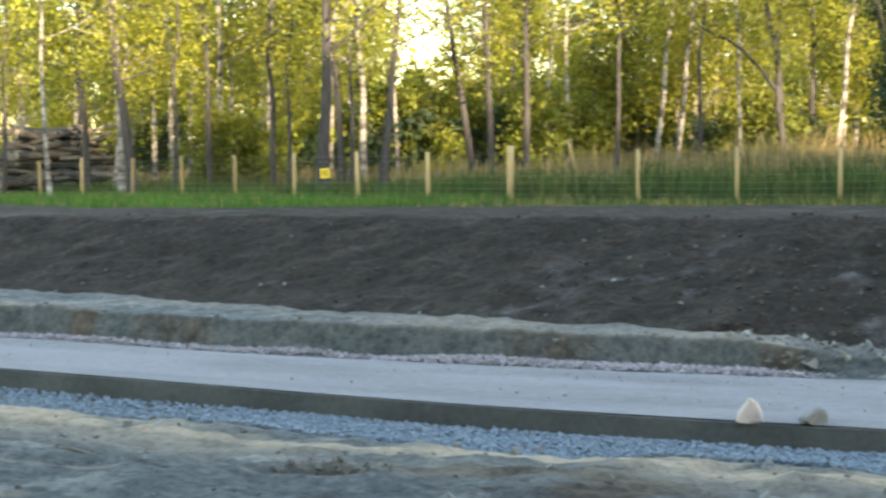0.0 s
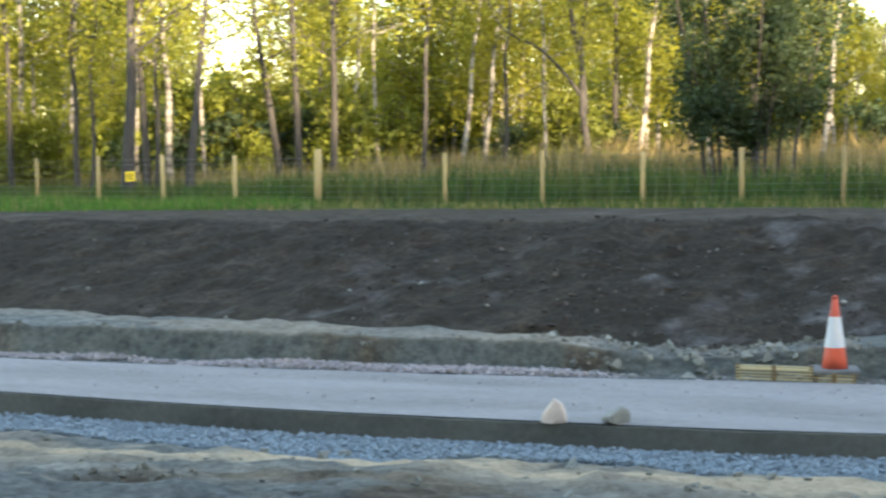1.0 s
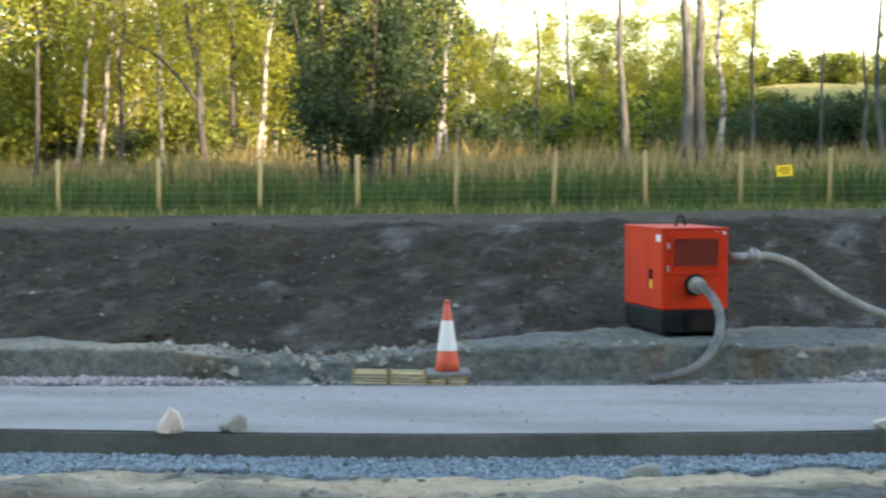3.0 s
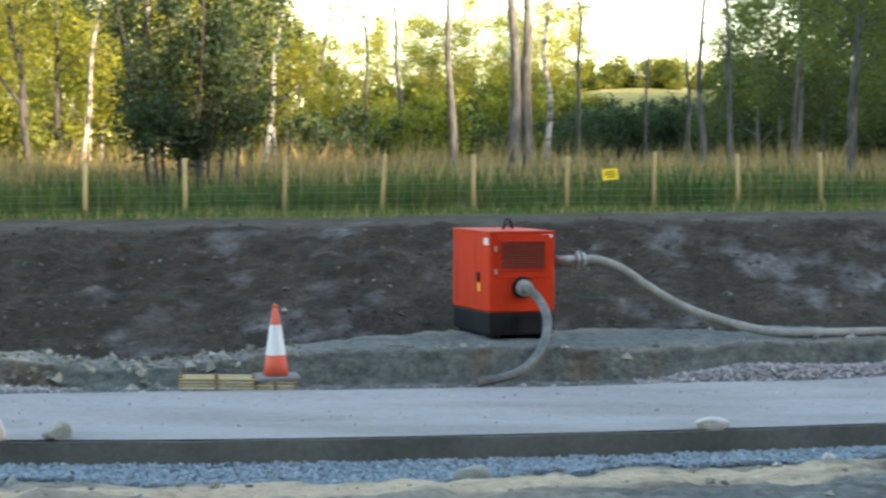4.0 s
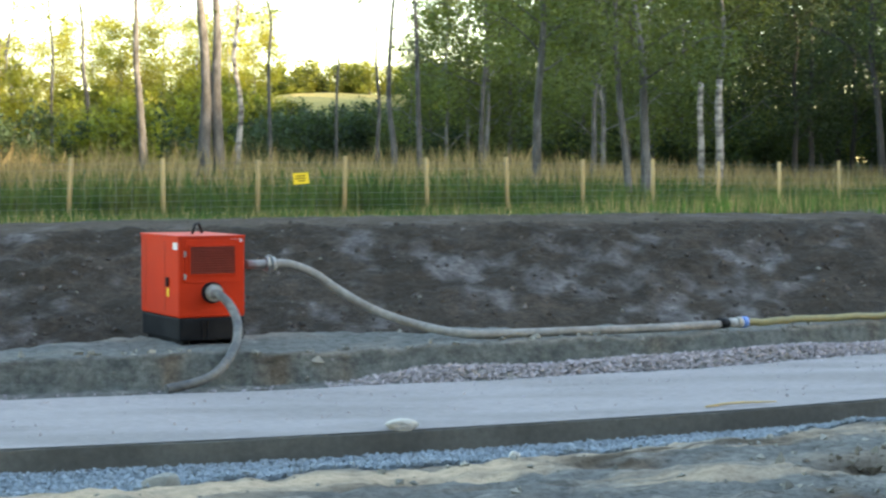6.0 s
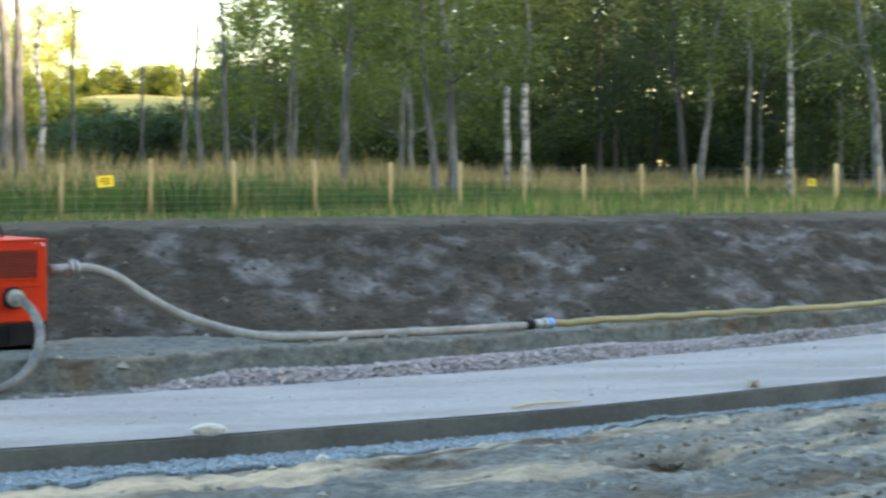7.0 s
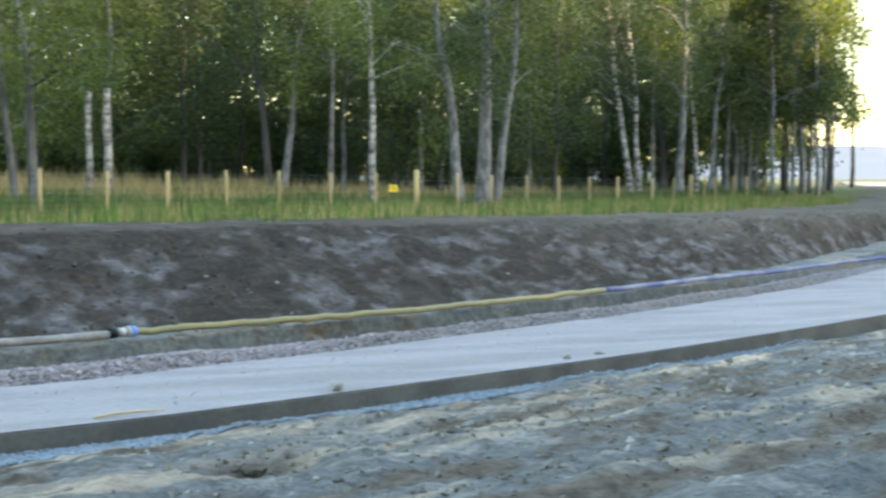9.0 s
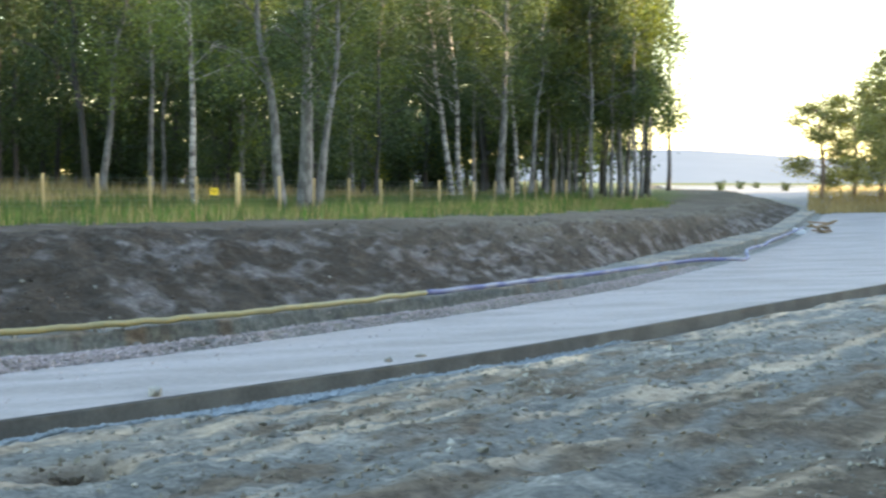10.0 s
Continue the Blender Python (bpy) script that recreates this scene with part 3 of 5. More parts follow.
# loose chippings on the road
x = spread_x(1500, rng, -18, 25)
u = rng.rand(len(x)) ** 0.6
y = KERB(x) + 0.1 + (EDGE(x) - KERB(x) - 0.1) * u
stones("gravel", np.stack([x, y, ROAD_Z(x) + 0.003 + 0 * x], 1), 0.006 + 0.016 * rng.rand(len(x)) ** 3, M_PINK, 4, "loose chippings strewn on the road surface", "gravel")
# clods on the bank and the near clay
x = spread_x(3600, rng, -24, 34)
u = rng.rand(len(x)) ** 1.3
y = TOE(x) + 0.1 + (CREST(x) - TOE(x)) * u
stones("soil_clods", np.stack([x, y, surface(x, y) + 0.005], 1), 0.012 + 0.05 * rng.rand(len(x)) ** 4, M_CLOD, 5, "dark clods of topsoil lying on the bank", "soil")
x = spread_x(130, rng, -24, 34)
y = TOE(x) - 0.5 + (CREST(x) - TOE(x)) * rng.rand(len(x)) ** 1.5
stones("stones", np.stack([x, y, surface(x, y) + 0.01], 1), 0.012 + 0.032 * rng.rand(len(x)) ** 3, M_CLAY, 6, "pale stones scattered over the dark bank", "stones")
x = spread_x(3000, rng, -16, 26, (4, 20))
y = KERB(x) - 1.0 - 4.4 * rng.rand(len(x)) ** 1.2
stones("clay_lumps", np.stack([x, y, surface(x, y) + 0.005], 1), 0.01 + 0.055 * rng.rand(len(x)) ** 4, M_CLAY, 7, "lumps of dry grey clay on the trampled ground", "clay")
x = -5.6 + 3.2 * rng.rand(260)
y = EDGE(x) + 0.45 + 1.1 * rng.rand(len(x))
stones("clay_lumps", np.stack([x, y, surface(x, y) + 0.01], 1), 0.02 + 0.07 * rng.rand(len(x)) ** 3, M_CLAY, 8, "rubble and clay lumps in the dug-out bench", "clay")
x = spread_x(260, rng, -16, 14)
y = EDGE(x) + 0.72 + 0.25 * rng.rand(len(x)) + 0.06 * rng.normal(size=len(x))
stones("clay_lumps", np.stack([x, y, surface(x, y) + 0.0], 1), 0.015 + 0.06 * rng.rand(len(x)) ** 3, M_CLAY, 9, "crumbled clay along the cut face of the bench", "clay")


for k, (hx, hy) in enumerate(((4.76, 12.73), (-6.15, 10.41))):       # broken clods round the hollows
    x, y = hx + 0.2 * rng.normal(size=70), hy + 0.12 + 0.16 * rng.normal(size=70)
    stones("soil_clods", np.stack([x, y, surface(x, y) + 0.01], 1), 0.012 + 0.04 * rng.rand(70) ** 2, M_CLOD2, 14 + k, "dark broken clods round a hollow", "soil")
# crumbs and stones on the trodden ground by the bend
x = 5 + 16 * rng.rand(3600)
y = KERB(x) - 2.2 - (2.5 + 0.3 * x) * rng.rand(len(x))
stones("soil_crumbs", np.stack([x, y, surface(x, y) + 0.004], 1), 0.008 + 0.035 * rng.rand(len(x)) ** 4, M_CLOD2, 10, "brown crumbs of soil on the trodden clay", "soil")
x = 9.6 + 1.5 * rng.normal(size=420)
y = 9.2 + 0.55 * rng.normal(size=420)
stones("stones", np.stack([x, y, surface(x, y) + 0.008], 1), 0.012 + 0.026 * rng.rand(len(x)) ** 2, M_CLAY, 11, "grey crushed stone spilt on the clay", "stones")


def rock(name, x, y, z, size, seed, mat, label, turn=0, taper=0.0):
    """One broken stone: an icosphere cut by planes."""
    r = np.random.RandomState(seed)
    bm = bmesh.new()
    bmesh.ops.create_icosphere(bm, subdivisions=3, radius=1)
    cuts = [(Vector(r.normal(size=3)).normalized(), 0.55 + 0.3 * r.rand()) for _ in range(11)]
    for v in bm.verts:
        for nrm, d in cuts:
            over = v.co.dot(nrm) - d
            if over > 0:
                v.co -= nrm * over * 0.93
        v.co += Vector(r.normal(size=3)) * 0.012
        u = 1 - taper * max(0, v.co.z + 0.5)
        v.co.x, v.co.y = v.co.x * u + taper * 0.25 * (v.co.z > 0) * v.co.z * -1, v.co.y * u
        v.co.x, v.co.y, v.co.z = v.co.x * size[0], v.co.y * size[1], max(v.co.z, -0.55) * size[2]
    ob = part(name, bm, mat)
    low = min(v.co.z for v in ob.data.vertices)
    ob.matrix_basis = pose(x, y, z - low - 0.006, 0, 0, turn)
    return tagged(ob, label, "rock")


rock("rock", -4.19, 13.76, 0.0, (0.15, 0.12, 0.165), 43, M_PINKROCK, "pale pinkish pointed stone set on the concrete edging", 20, 0.62)
rock("rock", -3.73, 13.85, 0.0, (0.15, 0.11, 0.105), 44, M_GREYROCK, "grey angular stone set on the concrete edging", 70)
rock("rock", 1.46, 14.74, 0.0, (0.15, 0.10, 0.065), 45, M_PALE, "flat pale stone on the concrete edging", 10)
rock("rock", 7.11, 16.85, 0.0, (0.09, 0.09, 0.09), 46, M_GREYROCK, "brownish stone on the concrete edging", 0)
rock("rock", 10.9, 18.72, 0.0, (0.06, 0.05, 0.05), 47, M_GREYROCK, "small dark stone on the concrete edging", 0)
rock("rock", 11.56, 19.06, 0.0, (0.09, 0.05, 0.04), 48, M_GREYROCK, "flat dark stone on the concrete edging", 0)
rock("rock", -0.45, 13.05, land_height(-0.45, 13.05), (0.15, 0.12, 0.11), 49, M_CLAY, "clay-coated boulder in the bedding stone", 30)
rock("rock", 2.24, 13.75, land_height(2.24, 13.75), (0.06, 0.05, 0.05), 50, M_PALE, "small pale stone on the clay ridge", 30)
rock("rock", -5.6, 12.75, land_height(-5.6, 12.75), (0.07, 0.06, 0.07), 51, M_GREYROCK, "small brown stone in the bedding stone", 0)
bm = bmesh.new()
add_tube(bm, spline([(4.3, 15.72, 0.022), (4.6, 15.86, 0.035), (5.05, 16.02, 0.022)], 9), [0.008, 0.011, 0.012, 0.012, 0.011, 0.011, 0.01, 0.008, 0.005], 7)
tagged(part("stick", bm, M_WOOD), "thin orange-brown stick lying on the road edge", "stick")


# ---------------------------------------------------------------- fence
fence = tagged(new("fence"), "wire stock fence on round timber posts", "fence")
POSTS = (-39.9, -37.5, -34.9, -31.9, -29.2, -26.8, -24.5, -22.2, -19.9, -17.55, -14.2, -11.8, -9.45, -7.26, -5.19, -3.16, -1.25, 0.7, 2.58, 4.52, 6.58, 8.68, 10.76, 12.8, 14.85, 16.98, 18.96, 21.05, 23.2, 25.4, 27.8, 29.9, 32.3, 34.75, 37.3, 39.9, 43.5, 46.0, 48.3, 50.2, 51.9, 54.6, 57.0, 60.8)
rng = np.random.RandomState(12)
for x in POSTS:
    thick = x in (-17.55, 25.4, 48.3)
    h = 1.34 if thick else 1.17 + 0.1 * rng.rand()
    post_at(x, h + 0.05, 0.085 if thick else 0.043 + 0.008 * rng.rand(), fence, (1.2 * rng.normal(), 1.2 * rng.normal()))


def fence_wires():
    """Woven stock netting: line wires and stays, thin square rods."""
    bm_v, bm_f = [], []

    def rod(a, b, r):
        a, b = np.array(a), np.array(b)
        d = (b - a) / np.linalg.norm(b - a)
        s = np.cross(d, (0, 0, 1.0)) if abs(d[2]) < 0.9 else np.cross(d, (0, 1.0, 0))
        s /= np.linalg.norm(s)
        u = np.cross(s, d)
        i = len(bm_v)
        for p in (a, b):
            bm_v.extend([p + s * r, p + u * r, p - s * r, p - u * r])
        bm_f.extend([(i + k, i + (k + 1) % 4, i + 4 + (k + 1) % 4, i + 4 + k) for k in range(4)])

    for a, b in zip(POSTS, POSTS[1:]):
        pa, pb = (np.array([q, float(FENCE(q)) - 0.06, land_height(q, float(FENCE(q)))]) for q in (a, b))
        for h in (0.08, 0.2, 0.33, 0.47, 0.63, 0.8, 1.0, 1.12):
            rod(pa + (0, 0, h), pb + (0, 0, h), 0.0022)
        n = max(2, int(np.linalg.norm(pb - pa) / 0.3))
        for k in range(1, n):
            p = pa + (pb - pa) * k / n
            rod(p + (0, 0, 0.08), p + (0, 0, 1.0), 0.0022)
    return quick("wire_netting", bm_v, bm_f, M_WIRE, fence, label="galvanised square wire netting")


fence_wires()


def warning_sign(x, z, w, h, tilt, ahead=0.1):
    y = float(FENCE(x)) - ahead
    root = tagged(new("warning_sign"), "small yellow notice board tied to the fence wires", "sign", "notices on the fence")
    bm = bmesh.new()
    add_box(bm, (w, 0.006, h), bevel=0.002)
    part("board", bm, M_YELLOW, root)
    for k, (dx, ww) in enumerate(((0, 0.62), (-0.03, 0.7), (0.05, 0.5))):
        bm = bmesh.new()
        add_box(bm, (w * ww, 0.002, h * 0.09), (w * dx, -0.0045, h * (0.22 - 0.22 * k)))
        part("bar", bm, M_BLACK, root)
    root.matrix_basis = pose(x, y, z, 0, tilt, 0)
    return root


warning_sign(-23.3, 1.58, 0.27, 0.25, -4)
warning_sign(1.62, 1.95, 0.33, 0.24, -5)
warning_sign(24.04, 1.88, 0.28, 0.22, 2)


# ---------------------------------------------------------------- pump
def water_pump():
    W, L, H, T = 0.75, 1.18, 1.16, 0.30          # width, length, height, tank height
    root = tagged(new("water_pump"), "red-orange silenced diesel water pump with black base tank", "pump")
    root.matrix_basis = pose(-0.47, 19.13, 0.272, 0, 0, 22)

    def box(name, size, at, mat, bevel, parent=root, label="", rot=(0, 0, 0)):
        bm = bmesh.new()
        add_box(bm, size, at, rot, bevel)
        return part(name, bm, mat, parent, label)

    body = box("canopy", (W, L, H - T), (W / 2, L / 2, T + (H - T) / 2), M_ORANGE, 0.022, label="red-orange painted steel canopy")
    base = box("base_tank", (W - 0.012, L - 0.012, T - 0.055), (W / 2, L / 2, 0.055 + (T - 0.055) / 2), M_BLACK, 0.02, label="black bunded base tank")
    for a in (0.1, W - 0.1):
        box("skid", (0.08, L - 0.1, 0.07), (a, L / 2, 0.035), M_BLACK, 0.008, base)
    for a in (0.27, 0.33):
        box("rib", (0.025, 0.012, T - 0.1), (a, -0.001, 0.06 + (T - 0.1) / 2), M_BLACK, 0.004, base)
    box("lid", (W + 0.012, L + 0.012, 0.03), (W / 2, L / 2, H - 0.004), M_ORANGE, 0.012, body)
    # end face: service door with the louvred grille
    door = box("door", (0.62, 0.012, 0.46), (0.38, -0.007, H - 0.26), M_ORANGE, 0.006)
    gx, gz, gw, gh = 0.375, H - 0.25, 0.52, 0.31
    box("grille_backing", (gw, 0.006, gh), (gx, -0.0165, gz), M_REDSHADE, 0.0, door, "plate in darkened red, for the shade behind the louvres")
    for s in (-1, 1):
        box("grille_frame", (0.018, 0.02, gh + 0.03), (gx + s * gw / 2, -0.02, gz), M_ORANGE, 0.003, door)
        box("grille_frame", (gw + 0.02, 0.02, 0.018), (gx, -0.021, gz + s * gh / 2), M_ORANGE, 0.003, door)
    for k in range(11):
        box("louvre", (gw - 0.02, 0.014, 0.006), (gx, -0.026, gz - gh / 2 + 0.025 + k * (gh - 0.05) / 10), M_REDSHADE, 0.0, door, rot=(30, 0, 0))
    for k in (0.13, 0.37):
        box("hinge", (0.02, 0.02, 0.06), (0.065, -0.015, H - k - 0.05), M_STEEL, 0.003, door)
    box("label", (0.13, 0.003, 0.035), (W - 0.1, -0.003, H - 0.045), M_WHITE, 0.0, body, "small white printed label")
    box("label", (0.003, 0.13, 0.075), (-0.003, 0.1, H - 0.1), M_WHITE, 0.0, body, "small white printed label")
    # long side: door seam, catch and warning label
    for yy in (0.42, 1.02):
        box("seam", (0.004, 0.008, H - T - 0.12), (-0.001, yy, T + (H - T) / 2), M_REDSHADE, 0.0, body)
    box("catch", (0.022, 0.06, 0.10), (-0.011, 0.32, H - 0.49), M_BLACK, 0.006, body, "black door catch")
    box("warning_label", (0.003, 0.05, 0.09), (-0.003, 0.32, H - 0.60), M_YELLOW, 0.0, body, "yellow warning label")
    # lifting eye
    bm = bmesh.new()
    add_tube(bm, [(0.34, 0.5, H), (0.40, 0.55, H + 0.12), (0.46, 0.6, H + 0.12), (0.52, 0.66, H)], 0.014, 8)
    part("lifting_eye", bm, M_BLACK, root, "dark lifting bracket on the roof")
    # ports
    bm = bmesh.new()
    add_tube(bm, [(0.37, 0.01, 0.565), (0.37, -0.035, 0.565)], 0.115, 24)
    part("suction_flange", bm, M_BLACK, root, "black suction port ring")
    bm = bmesh.new()
    add_tube(bm, [(0.37, -0.01, 0.565), (0.37, -0.11, 0.565), (0.385, -0.14, 0.565)], [0.075, 0.078, 0.07], 18)
    for q in (0.05, 0.085):
        add_tube(bm, [(0.37, -q, 0.565), (0.37, -q - 0.02, 0.565)], 0.092, 18)
    part("suction_elbow", bm, M_STEEL, root, "grey steel hose coupling")
    bm = bmesh.new()
    add_tube(bm, [(W - 0.01, 0.32, 0.84), (W + 0.035, 0.32, 0.84)], 0.10, 20)
    part("discharge_flange", bm, M_BLACK, root, "black discharge port ring")
    return root


water_pump()


def hose(name, pts, r, mat, label, n=60, sides=12, ribbed=0.0, bumps=0.0):
    p = spline(pts, n)
    if bumps:
        q = np.random.RandomState(len(pts))
        p[1:-1, 2] += bumps * np.convolve(q.normal(size=n), np.ones(3) / 3, "same")[1:-1]
    rr = [r * (1 + (ribbed if i % 2 else 0)) for i in range(n)]
    bm = bmesh.new()
    add_tube(bm, p, rr, sides)
    return tagged(part(name, bm, mat), label, "hose")


hose("suction_hose", [(-0.10, 19.14, 0.835), (-0.04, 18.96, 0.83), (0.07, 18.86, 0.72), (0.14, 18.65, 0.56), (0.12, 18.3, 0.37), (0.01, 18.02, 0.2), (-0.14, 17.9, 0.09), (-0.34, 17.8, 0.03), (-0.56, 17.7, 0.0)], 0.045, M_HOSE_DARK, "grey mud-stained ribbed suction hose bent down to the ditch", 120, 14, 0.09)
hose("delivery_hose", [(0.56, 19.80, 1.115), (0.72, 19.87, 1.10), (0.98, 19.97, 1.0), (1.26, 20.0, 0.81), (1.67, 19.93, 0.58), (2.17, 19.75, 0.42), (2.64, 19.4, 0.36), (3.15, 19.42, 0.36), (4.0, 19.66, 0.36), (4.85, 19.9, 0.36), (5.5, 20.2, 0.36), (5.75, 20.33, 0.36)], 0.05, M_HOSE, "grey mud-stained delivery hose lying along the clay bench", 90)


def valve():
    root = tagged(new("discharge_valve"), "grey steel discharge valve with a handle", "valve")
    a, b = Vector((0.24, 19.69, 1.11)), Vector((0.58, 19.81, 1.11))
    bm = bmesh.new()
    add_tube(bm, [a, a.lerp(b, 0.5), b], 0.05, 14)
    part("pipe", bm, M_STEEL, root)
    for u in (0.62, 0.8):
        bm = bmesh.new()
        add_tube(bm, [a.lerp(b, u), a.lerp(b, u + 0.1)], 0.085, 14)
        part("clamp", bm, M_STEEL, root)
    bm = bmesh.new()
    add_box(bm, (0.05, 0.05, 0.2), a.lerp(b, 0.75), bevel=0.008)
    part("gate", bm, M_STEEL, root)
    bm = bmesh.new()
    add_tube(bm, [a.lerp(b, 0.72) + Vector((0, 0, 0.06)), a.lerp(b, 0.1) + Vector((0, 0, 0.15))], 0.009, 8)
    part("handle", bm, M_BARK, root, "thin brown lever handle")


valve()


def coupling(p, q, mats):
    root = tagged(new("hose_coupling"), "steel hose coupling with a blue band", "coupling")
    p, q = Vector(p), Vector(q)
    for k, (u, w, r, m) in enumerate(((0.0, 0.3, 0.062, mats[0]), (0.33, 0.62, 0.055, mats[1]), (0.66, 0.8, 0.068, mats[1]), (0.82, 1.0, 0.066, mats[2]))):
        bm = bmesh.new()
        add_tube(bm, [p.lerp(q, u), p.lerp(q, w)], r, 14)
        part(("clamp", "pipe", "collar", "band")[k], bm, m, root)
    return root


coupling((5.70, 20.31, 0.37), (6.08, 20.5, 0.37), (M_BLACK, M_STEEL, M_BLUEPL))
hose("delivery_hose", [(6.05, 20.49, 0.365), (7.45, 21.05, 0.365), (9.24, 21.8, 0.365), (11.31, 22.72, 0.365), (14.12, 24.4, 0.365), (15.3, 25.15, 0.365)], 0.043, M_YHOSE, "dull yellow delivery hose lying along the clay bench", 90, bumps=0.012)
hose("layflat_hose", [(15.3, 25.15, 0.365), (17.5, 26.48, 0.365), (20.1, 28.06, 0.365), (22.8, 29.83, 0.365), (26.4, 32.35, 0.365), (28.5, 33.2, 0.36), (29.6, 33.6, 0.33), (32.9, 37.3, 0.38), (36.5, 40.6, 0.365), (39, 43.15, 0.365), (50.9, 54.4, 0.42)], 0.045, M_LAYFLAT, "blue layflat hose lying beside the road", 120, bumps=0.01)


# ---------------------------------------------------------------- cone and pallets
def traffic_cone(x, y, z):
    root = tagged(new("traffic_cone"), "red and white reflective traffic cone on a grey foot", "cone")
    root.matrix_basis = pose(x, y, z, 1.0, -0.5, 12)
    bm = bmesh.new()
    add_box(bm, (0.44, 0.44, 0.045), (0, 0, 0.0225), bevel=0.014)
    part("foot", bm, M_RUBBER, root, "muddy grey rubber foot")

    def ring(name, z0, z1, mat, extra=0.0, label=""):
        bm = bmesh.new()
        rad = lambda q: 0.124 - 0.101 * (q - 0.045) / 0.665 + extra
        zs = np.linspace(z0, z1, 6)
        add_tube(bm, [(0, 0, q) for q in zs], [rad(q) for q in zs], 28, cap=z1 > 0.7)
        return part(name, bm, mat, root, label)
    ring("body", 0.04, 0.71, M_CONE, 0.0, "red-orange plastic cone")
    ring("sleeve", 0.245, 0.535, M_WHITE, 0.004, "white reflective sleeve")
    bm = bmesh.new()
    add_tube(bm, [(0, 0, 0.70), (0, 0, 0.725), (0, 0, 0.735)], [0.026, 0.024, 0.016], 16)
    part("tip", bm, M_CONE, root)


def lath_crate(x, y, z, w, turn, bars, label):
    root = tagged(new("slatted_panel"), label, "panel")
    root.matrix_basis = pose(x, y, z, 0, 0, turn)
    for k in range(bars):
        bm = bmesh.new()
        add_box(bm, (w, 0.016, 0.013), (w / 2, 0, 0.014 + k * 0.029), bevel=0.003)
        part("slat", bm, M_LATH, root)
    for u in (0.02, 0.5, 0.98):
        bm = bmesh.new()
        add_box(bm, (0.035, 0.04, 0.03 * bars), (u * w, -0.012 if u == 0.5 else 0.034, 0.015 * bars), bevel=0.004)
        part("upright", bm, M_BROWN, root, "brown timber upright")
    for k in range(3):
        bm = bmesh.new()
        add_box(bm, (w, 0.05, 0.012), (w / 2, 0.12 + 0.1 * k, 0.02 * bars), bevel=0.003)
        part("board", bm, M_LATH, root)
    return root


lath_crate(-3.37, 16.93, 0.005, 0.72, 1.5, 5, "yellowish slatted timber panel lying at the road edge")
lath_crate(-2.63, 16.98, 0.0, 0.36, -1, 3, "short slatted timber panel under the traffic cone")
traffic_cone(-2.48, 17.2, 0.075)


# ---------------------------------------------------------------- trees
def leaf_cloud(centres, per, spread, size, rng, droop=0.0):
    """Arrays of small leaf clumps (bent diamonds) round the centres."""
    c = np.repeat(np.asarray(centres), per, axis=0)
    n = len(c)
    reach = np.repeat(0.35 + 0.75 * rng.rand(n // per), per)[:, None]      # tight tufts and loose ones
    off = rng.normal(size=(n, 3)) * np.asarray(spread) * reach
    off[:, 2] -= droop * rng.rand(n) * 1.3
    c = c + off
    a = rng.normal(size=(n, 3))
    a[:, 2] -= 0.4
    a /= np.linalg.norm(a, axis=1)[:, None]
    b = np.cross(a, rng.normal(size=(n, 3)))
    b /= np.linalg.norm(b, axis=1)[:, None]
    s = size * (0.6 + 0.8 * rng.rand(n))[:, None]
    v = np.stack([c - a * s, c + b * s * 0.55, c + a * s, c - b * s * 0.55], 1).reshape(-1, 3)
    return v, np.arange(4 * n).reshape(-1, 4)


